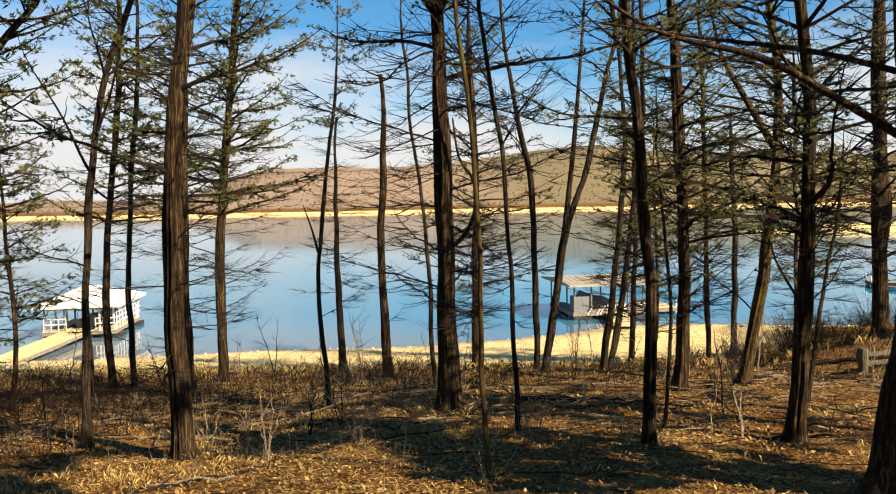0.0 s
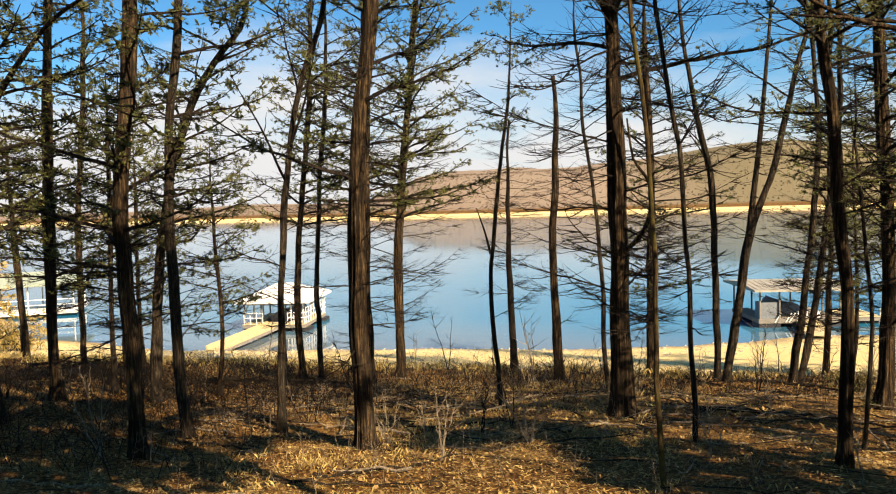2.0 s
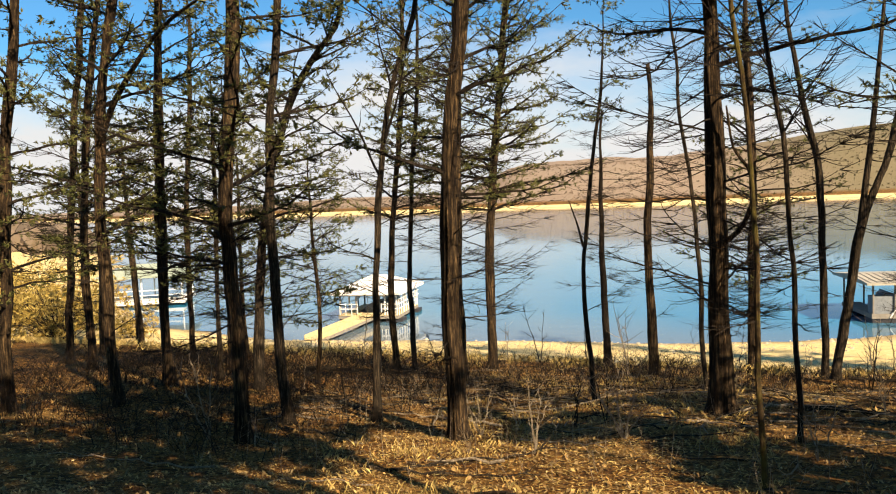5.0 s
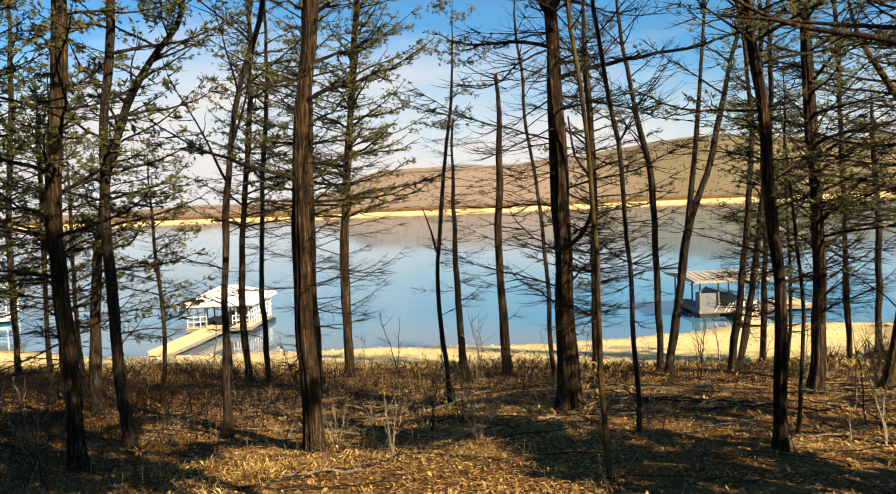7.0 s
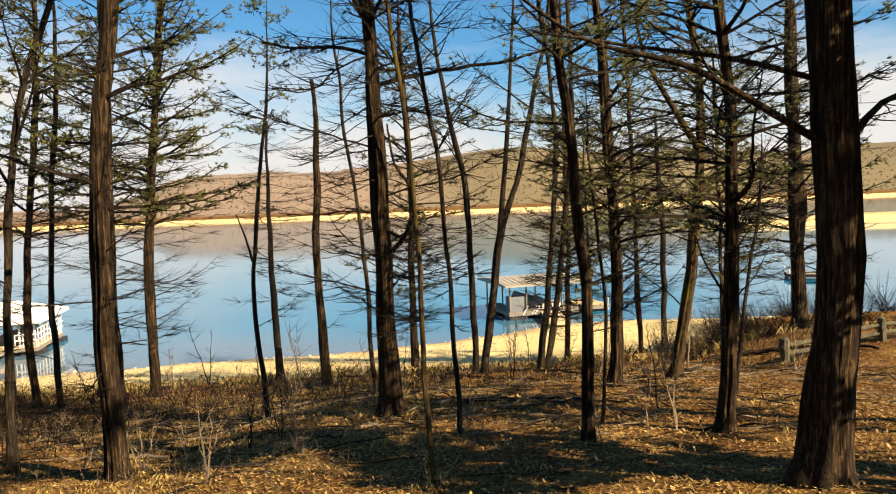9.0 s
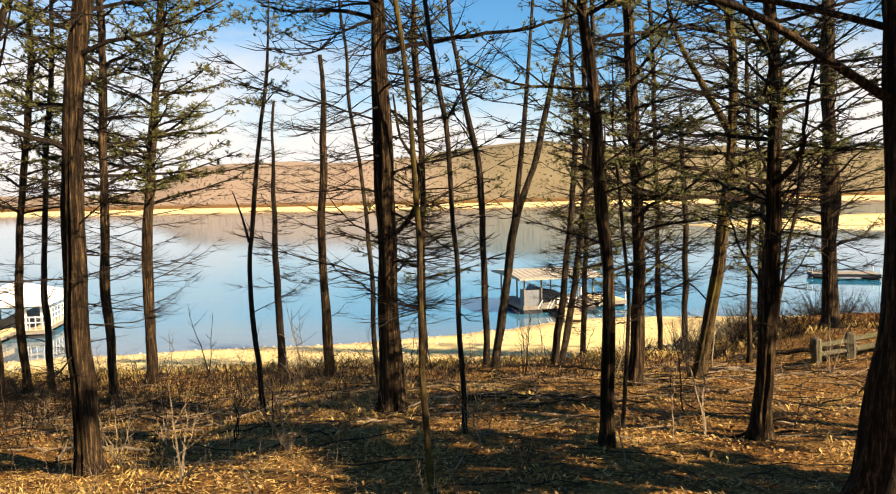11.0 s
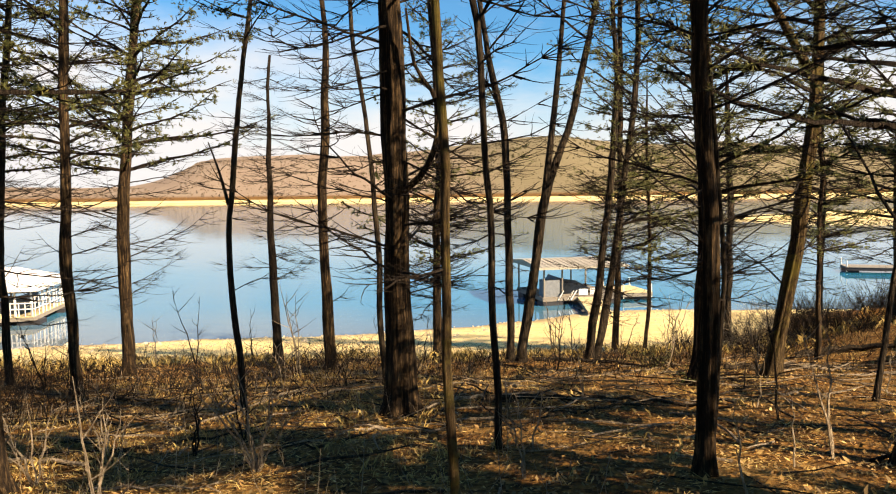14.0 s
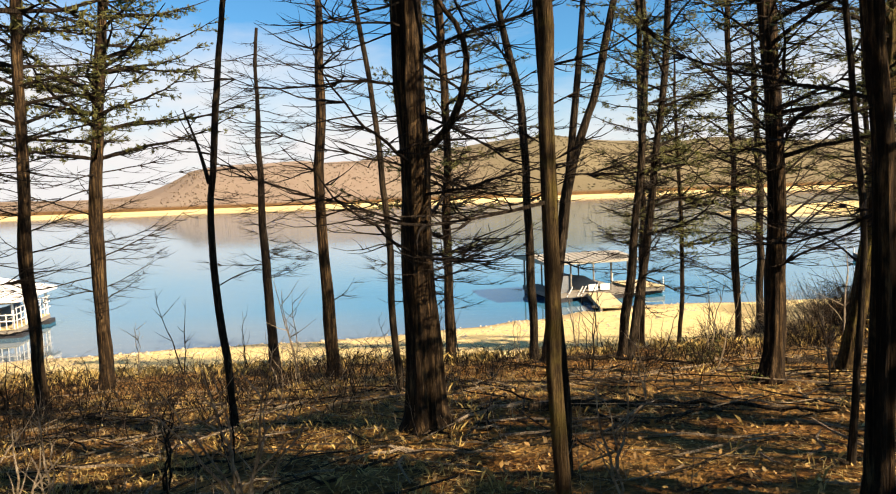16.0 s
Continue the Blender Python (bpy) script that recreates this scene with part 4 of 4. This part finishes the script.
shrub(10.8, 23.5, 1.3, 1.6, 53, NEEDLE, "tangled bare shrub on the high bank")
shrub(12.2, 22.6, 1.2, 1.6, 122, NEEDLE, "tangled bare shrub on the high bank")
shrub(14.5, 24.2, 1.5, 1.6, 145, NEEDLE, "tangled bare shrub on the high bank")
shrub(12.6, 25.5, 1.4, 1.6, 126, NEEDLE, "tangled bare shrub on the high bank")
shrub(16.5, 25, 1.6, 1.6, 165, NEEDLE, "tangled bare shrub on the high bank")
shrub(9.4, 23.2, 1, 1.6, 94, NEEDLE, "tangled bare shrub on the high bank")
shrub(15.5, 27.5, 1.6, 1.6, 155, NEEDLE, "tangled bare shrub on the high bank")
for i in range(12):
    shrub(rs.uniform(10.5, 22), rs.uniform(23, 33), rs.uniform(0.9, 1.9), 1.6, 220 + i, NEEDLE, "tangled bare shrub on the high bank", wood=(TWIG, BARK_GREY)[i % 2])
shrub(9.6, 25.5, 1.7, 1.6, 54, NEEDLE, "pale tangled shrub above the water", wood=DEADWOOD)
shrub(11.4, 26.6, 1.6, 1.4, 56, NEEDLE, "pale tangled shrub above the water", wood=DEADWOOD)
shrub(7.9, 24.6, 0.9, 1.5, 57, NEEDLE, "low dry shrub at the edge of the beach", wood=BARK_GREY)
shrub(8.9, 27.5, 0.9, 1.8, 58, NEEDLE, "low dry shrub at the edge of the beach", wood=BARK_GREY)
for i, (x, y, h) in enumerate(((-31, 27, 4.2), (-35, 30, 4.8), (-33, 23, 4.5), (-39, 28, 5.0), (-28.5, 21.5, 3.4), (-42, 34, 5.0), (-37, 34, 3.6), (-30, 31, 2.6))):
    shrub(x, y, h, 2.2, 60 + i, YELLOWBUSH, "tall yellow winter brush beside the beach", 7)


# ---- split rail fence and stump ----
def fence():
    posts = ((10.15, 18.4), (11.05, 18.45), (13.2, 18.9), (15.4, 19.5))
    f = thing("fence", (10.15, 18.4, ground_z(10.15, 18.4)), "weathered split rail fence with knobbly posts", "fence")
    rng = random.Random(3)
    for x, y in posts:
        z = ground_z(x, y)
        s = Soup()
        s.tube([(x, y, z - 0.2), (x + 0.01, y, z + 0.2), (x - 0.02, y, z + 0.4), (x, y, z + 0.62), (x, y, z + 0.66)], [0.12, 0.11, 0.13, 0.11, 0.05], 9, 0.3)
        part("post", s, RAILWOOD, f)
    for (x0, y0), (x1, y1) in zip(posts, posts[1:]):
        for h in (0.22, 0.46):
            a, b = Vector((x0, y0, ground_z(x0, y0) + h)), Vector((x1, y1, ground_z(x1, y1) + h))
            s = Soup()
            s.tube([a.lerp(b, u) + Vector((0, 0, rng.uniform(-0.02, 0.02))) for u in (-0.05, 0.3, 0.65, 1.05)], [0.06, 0.07, 0.065, 0.05], 7, 0.25)
            part("rail", s, RAILWOOD, f)


fence()


def stump(x, y, h, r):
    z = ground_z(x, y)
    t = thing("stump", (x, y, z), "short splintered dark tree stump", "stump")
    s = Soup()
    s.tube([(x, y, z - 0.2), (x, y, z + 0.15), (x + 0.02, y, z + h * 0.6), (x + 0.05, y, z + h * 0.85), (x + 0.08, y, z + h)], [r * 1.5, r, r * 0.85, r * 0.5, 0.01], 10, 0.35)
    part("trunk", s, BARK, t, smooth=True)


stump(-9.35, 18.5, 1.5, 0.11)


# ---- docks ----
def placed(t, m):
    t.matrix_basis = m
    return t


def box_part(name, x0, y0, z0, x1, y1, z1, mat, parent, label=""):
    s = Soup()
    s.box(x0, y0, z0, x1, y1, z1)
    ob = new(name, s.mesh(name, mat))
    ob.parent = parent
    return tagged(ob, label)


def rod_part(name, a, b, r, mat, parent, sides=8):
    s = Soup()
    s.tube([a, b], [r, r], sides)
    ob = new(name, s.mesh(name, mat))
    ob.parent = parent
    return ob


def hip_roof(parent, x0, y0, x1, y1, eave, ridge, inset, mat):
    s = Soup()
    o = 0.35
    ym = (y0 + y1) / 2
    s.v = [Vector(p) for p in ((x0 - o, y0 - o, eave), (x1 + o, y0 - o, eave), (x1 + o, y1 + o, eave), (x0 - o, y1 + o, eave), (x0 + inset, ym, ridge), (x1 - inset, ym, ridge),
                               (x0 - o, y0 - o, eave - 0.16), (x1 + o, y0 - o, eave - 0.16), (x1 + o, y1 + o, eave - 0.16), (x0 - o, y1 + o, eave - 0.16))]
    s.f = [(0, 1, 5, 4), (1, 2, 5), (2, 3, 4, 5), (3, 0, 4), (0, 6, 7, 1), (1, 7, 8, 2), (2, 8, 9, 3), (3, 9, 6, 0), (6, 9, 8, 7)]
    ob = new("roof", s.mesh("roof", mat))
    ob.parent = parent
    tagged(ob, "pale ribbed metal roof")
    for i in range(int((x1 - x0) / 0.6)):
        x = x0 + inset + 0.3 + i * 0.6
        if x < x1 - inset:
            r = rod_part("roof_rib", (x, y0 - o, eave + 0.015), (x, ym, ridge + 0.015), 0.02, mat, ob, 4)
    return ob


def covered_dock():
    d = thing("covered_dock", (0, 0, 0), "floating boat dock with pale hipped roof and white railings", "dock")
    w, dep, e = 4.0, 5.0, 1.95
    for x0, x1, y0, y1 in ((0, w, 0, 1.1), (0, 0.75, 1.1, dep), (w - 0.75, w, 1.1, dep)):
        box_part("deck_frame", x0, y0, 0.22, x1, y1, 0.42, GREYWOOD, d)
        n = int((x1 - x0 if x1 - x0 > y1 - y0 else y1 - y0) / 0.3)
        for i in range(n):
            if x1 - x0 > y1 - y0:
                a = x0 + (x1 - x0) * i / n
                box_part("deck_board", a, y0 - 0.03, 0.424, a + (x1 - x0) / n - 0.02, y1 + 0.0, 0.46, DOCKWOOD, d)
            else:
                a = y0 + (y1 - y0) * i / n
                box_part("deck_board", x0, a, 0.424, x1, a + (y1 - y0) / n - 0.02, 0.46, DOCKWOOD, d)
    for x in (0.6, 2.15, 3.7):
        for y in (0.6, dep - 0.5):
            box_part("float", x - 0.55, y - 0.5, -0.15, x + 0.55, y + 0.5, 0.218, FLOAT, d)
    for x in (0.12, 1.2, 3.1, w - 0.12):
        for y in (0.12, dep - 0.12):
            rod_part("post", (x, y, 0.3), (x, y, e - 0.05), 0.06, WHITEPAINT if x > 3 else GREYWOOD, d)
    for y in (dep * 0.35, dep * 0.7):
        for x in (0.12, w - 0.12):
            rod_part("post", (x, y, 0.3), (x, y, e - 0.05), 0.06, WHITEPAINT, d)
    for y in (0.12, dep - 0.12):
        box_part("beam", 0, y - 0.05, e - 0.28, w, y + 0.05, e - 0.165, GREYWOOD, d)
    for x in (0.12, w - 0.12):
        rod_part("brace", (x, 0.12, 1.2), (x, 1.1, e - 0.2), 0.03, GREYWOOD, d)
    for h in (0.85, 1.15, 1.45):
        rod_part("rail", (w + 0.02, 0.1, h), (w + 0.02, dep, h), 0.03, WHITEPAINT, d)
        if h < 1.4:
            rod_part("rail", (0.1, 0.02, h), (1.3, 0.02, h), 0.03, WHITEPAINT, d)
            rod_part("rail", (2.9, 0.02, h), (w, 0.02, h), 0.03, WHITEPAINT, d)
    for i in range(9):
        y = 0.2 + i * dep / 9
        rod_part("baluster", (w + 0.02, y, 0.45), (w + 0.02, y, 1.55), 0.025, WHITEPAINT, d)
    for x in (0.1, 0.5, 0.9, 1.3, 2.9, 3.3, 3.6, 3.95):
        rod_part("baluster", (x, 0.02, 0.45), (x, 0.02, 1.2), 0.025, WHITEPAINT, d)
    hip_roof(d, 0, 0, w, dep, e, 2.8, 1.5, ROOF)
    return d


def boat(m, label, mat):
    b = thing("boat", (0, 0, 0), label, "boat")
    s = Soup()
    rings = []
    for u, wd, top in ((0, 0.85, 0.75), (0.3, 0.95, 0.75), (0.6, 0.85, 0.8), (0.85, 0.45, 0.9), (1.0, 0.04, 0.98)):
        y = u * 4.6
        k = len(s.v)
        s.v += [Vector((-wd, y, top)), Vector((-wd * 0.7, y, 0.15)), Vector((0, y, 0.02)), Vector((wd * 0.7, y, 0.15)), Vector((wd, y, top)), Vector((0, y, top + 0.35 * (1 - u) + 0.12))]
        rings.append(k)
    for a, c in zip(rings, rings[1:]):
        for i in range(6):
            s.f.append((a + i, a + (i + 1) % 6, c + (i + 1) % 6, c + i))
    s.f += [tuple(range(5, -1, -1)), tuple(rings[-1] + i for i in range(6))]
    ob = new("hull", s.mesh("hull", mat, True))
    ob.parent = b
    rod_part("rub_rail", (-0.96, 0.2, 0.72), (-0.87, 2.9, 0.78), 0.03, WHITEPAINT, b)
    rod_part("rub_rail", (0.96, 0.2, 0.72), (0.87, 2.9, 0.78), 0.03, WHITEPAINT, b)
    return placed(b, m)


def gangway(m, length, width, label, rails=True):
    g = thing("gangway", (0, 0, 0), label, "gangway")
    for x in (0.05, width - 0.05):
        box_part("stringer", x - 0.05, 0, -0.18, x + 0.05, length, -0.004, GREYWOOD, g)
    n = int(length / 0.32)
    for i in range(n):
        box_part("plank", 0, i * length / n, 0, width, (i + 1) * length / n - 0.025, 0.05, DOCKWOOD, g)
    if rails:
        for x in (0.04, width - 0.04):
            box_part("kick_board", x - 0.03, 0, 0.054, x + 0.03, length, 0.26, DOCKWOOD, g)
    return placed(g, m)


dock = covered_dock()
placed(dock, pose(-23.5, 41.6, 0, 0, 0, 8))
boat(pose(-21.5, 43.1, 0.05, 0, 0, 8), "small covered motor boat moored in the dock", COVER)
gangway(pose(-21.6, 34.3, 0.33, 0.8, 0, 2), 7.4, 0.95, "yellowish plank gangway from beach to dock")


def flat_dock():
    d = thing("boat_dock", (0, 0, 0), "floating boat dock with low pale metal roof", "dock")
    w, dep, e = 4.7, 4.8, 2.25
    for x0, x1, y0, y1 in ((0, w, 0, 1.1), (0, 1.0, 1.1, dep), (w - 1.0, w, 1.1, dep)):
        box_part("deck_frame", x0, y0, 0.25, x1, y1, 0.45, GREYWOOD, d)
        n = int(max(x1 - x0, y1 - y0) / 0.35)
        for i in range(n):
            if x1 - x0 > y1 - y0:
                a = x0 + (x1 - x0) * i / n
                box_part("deck_board", a, y0, 0.454, a + (x1 - x0) / n - 0.02, y1, 0.49, GREYWOOD, d)
            else:
                a = y0 + (y1 - y0) * i / n
                box_part("deck_board", x0, a, 0.454, x1, a + (y1 - y0) / n - 0.02, 0.49, GREYWOOD, d)
    for x in (0.65, 2.45, 4.25):
        for y in (0.55, dep - 0.6):
            box_part("float", x - 0.6, y - 0.5, -0.15, x + 0.6, y + 0.5, 0.248, FLOAT, d)
    for x in (0.1, 1.2, 3.6, w - 0.1):
        for y in (0.1, dep - 0.1):
            rod_part("post", (x, y, 0.3), (x, y, e), 0.055, GREYWOOD, d)
    box_part("storage_box", 0.08, 0.15, 0.494, 1.15, 0.85, 1.45, COVER, d, "dark grey storage locker")
    for x in (0.9, 1.5, 1.7):
        rod_part("brace", (x, -0.02, 0.3), (x + 0.35, -0.02, 0.85), 0.035, WHITEPAINT, d)
    for x in (2.2, 2.9):
        box_part("panel", x, 0.02, 0.55, x + 0.55, 0.06, 0.9, WHITEPAINT, d)
    s = Soup()
    s.v = [Vector(p) for p in ((-0.4, -0.5, e), (w + 0.4, -0.5, e), (w + 0.4, dep + 0.5, e), (-0.4, dep + 0.5, e), (-0.4, dep / 2, e + 0.24), (w + 0.4, dep / 2, e + 0.24),
                               (-0.4, -0.5, e - 0.12), (w + 0.4, -0.5, e - 0.12), (w + 0.4, dep + 0.5, e - 0.12), (-0.4, dep + 0.5, e - 0.12))]
    s.f = [(0, 1, 5, 4), (2, 3, 4, 5), (0, 6, 7, 1), (1, 7, 8, 2, 5), (2, 8, 9, 3), (3, 9, 6, 0, 4), (6, 9, 8, 7)]
    r = new("roof", s.mesh("roof", ROOF_DULL))
    r.parent = d
    tagged(r, "pale low-pitched metal roof")
    for i in range(14):
        rod_part("roof_rib", (-0.2 + i * w / 13, -0.5, e + 0.02), (-0.2 + i * w / 13, dep / 2, e + 0.26), 0.02, ROOF_DULL, r, 4)
    return d


placed(flat_dock(), pose(7.3, 45.2, 0, 0, 0, 10))
boat(pose(9.5, 46.8, 0.05, 0, 0, 10), "grey covered boat moored under the dock roof", COVER)
gangway(pose(8.9, 41.0, 0.32, 1.0, 0, -6), 4.6, 1.2, "pale plank gangway from beach to dock", False)


def swim_platform(m, w, dep, label, dark=False):
    p = thing("swim_platform", (0, 0, 0), label, "platform")
    box_part("frame", 0, 0, 0.18, w, dep, 0.40, FLOAT if dark else GREYWOOD, p)
    n = int(w / 0.3)
    for i in range(n):
        box_part("deck_board", i * w / n, -0.03, 0.404, (i + 1) * w / n - 0.02, dep, 0.45, GREYWOOD if dark else DOCKWOOD, p)
    for x in (0.5, w - 0.5):
        box_part("float", x - 0.45, 0.2, -0.15, x + 0.45, dep - 0.2, 0.178, FLOAT, p)
    for x in (0.06, w - 0.06):
        rod_part("post", (x, 0.05, 0.1), (x, 0.05, 0.95), 0.045, WHITEPAINT, p)
        rod_part("post", (x, dep - 0.05, 0.1), (x, dep - 0.05, 0.95), 0.045, WHITEPAINT, p)
    return placed(p, m)


swim_platform(pose(12.4, 46.9, 0, 0, 0, 8), 1.9, 3.2, "small wooden swim platform beside the dock")
swim_platform(pose(33.0, 58.5, 0, 0, 0, -20), 5.0, 2.2, "dark low floating platform near the shore", True)


def canopy_dock():
    d = thing("canopy_dock", (0, 0, 0), "distant boat dock with faded grey-green canopy", "dock")
    box_part("deck", 0, 0, 0.2, 6.5, 5, 0.45, WHITEPAINT, d)
    for x in (0.2, 3.2, 6.3):
        for y in (0.2, 4.8):
            rod_part("post", (x, y, 0.4), (x, y, 2.4), 0.06, WHITEPAINT, d)
    for h in (0.9, 1.3):
        rod_part("rail", (0.2, 0.1, h), (6.3, 0.1, h), 0.04, WHITEPAINT, d)
    hip_roof(d, 0, 0, 6.5, 5, 2.5, 3.3, 1.8, GREEN)
    return placed(d, pose(-46.5, 44.5, 0, 0, 0, 30))


canopy_dock()


# ---- woods on the far shores ----
def far_woods():
    rng = random.Random(9)
    s = Soup()

    def clump(x, y, h, w):
        z = ground_z(x, y) - 0.4
        for _ in range(3):
            a = rng.uniform(0, 3.14)
            c = Vector((x + rng.gauss(0, w * 0.5), y + rng.gauss(0, w * 0.5), z))
            side = Vector((math.cos(a), math.sin(a), 0)) * w * rng.uniform(0.5, 1.1)
            hh = h * rng.uniform(0.7, 1.2)
            k = len(s.v)
            s.v += [c - side * 0.15, c + side * 0.15, c + side + Vector((0, 0, hh * rng.uniform(0.45, 0.75))), c + side * rng.uniform(-0.2, 0.4) + Vector((0, 0, hh)), c - side + Vector((0, 0, hh * rng.uniform(0.4, 0.8)))]
            s.f.append((k, k + 1, k + 2, k + 3, k + 4))
    n = 0
    while n < 13000:
        y = rng.uniform(480, 820)
        x = rng.uniform(-0.95, 0.85) * y
        if ground_z(x, y) < 3.2:
            continue
        h = rng.uniform(0.7, 1.7)
        clump(x, y, h, h * 0.5)
        n += 1
    for _ in range(320):
        a = rng.uniform(0, 1)
        x = -120 - 260 * a + rng.uniform(-15, 15)
        y = profile(x, WATERLINE) - rng.uniform(2, 26)
        h = rng.uniform(2.5, 6)
        clump(x, y, h, h * 0.5)
    tagged(new("far_woods", s.mesh("far_woods", FARWOOD)), "leafless brown winter woods covering the far hills", "woods", kind="stuff")


far_woods()
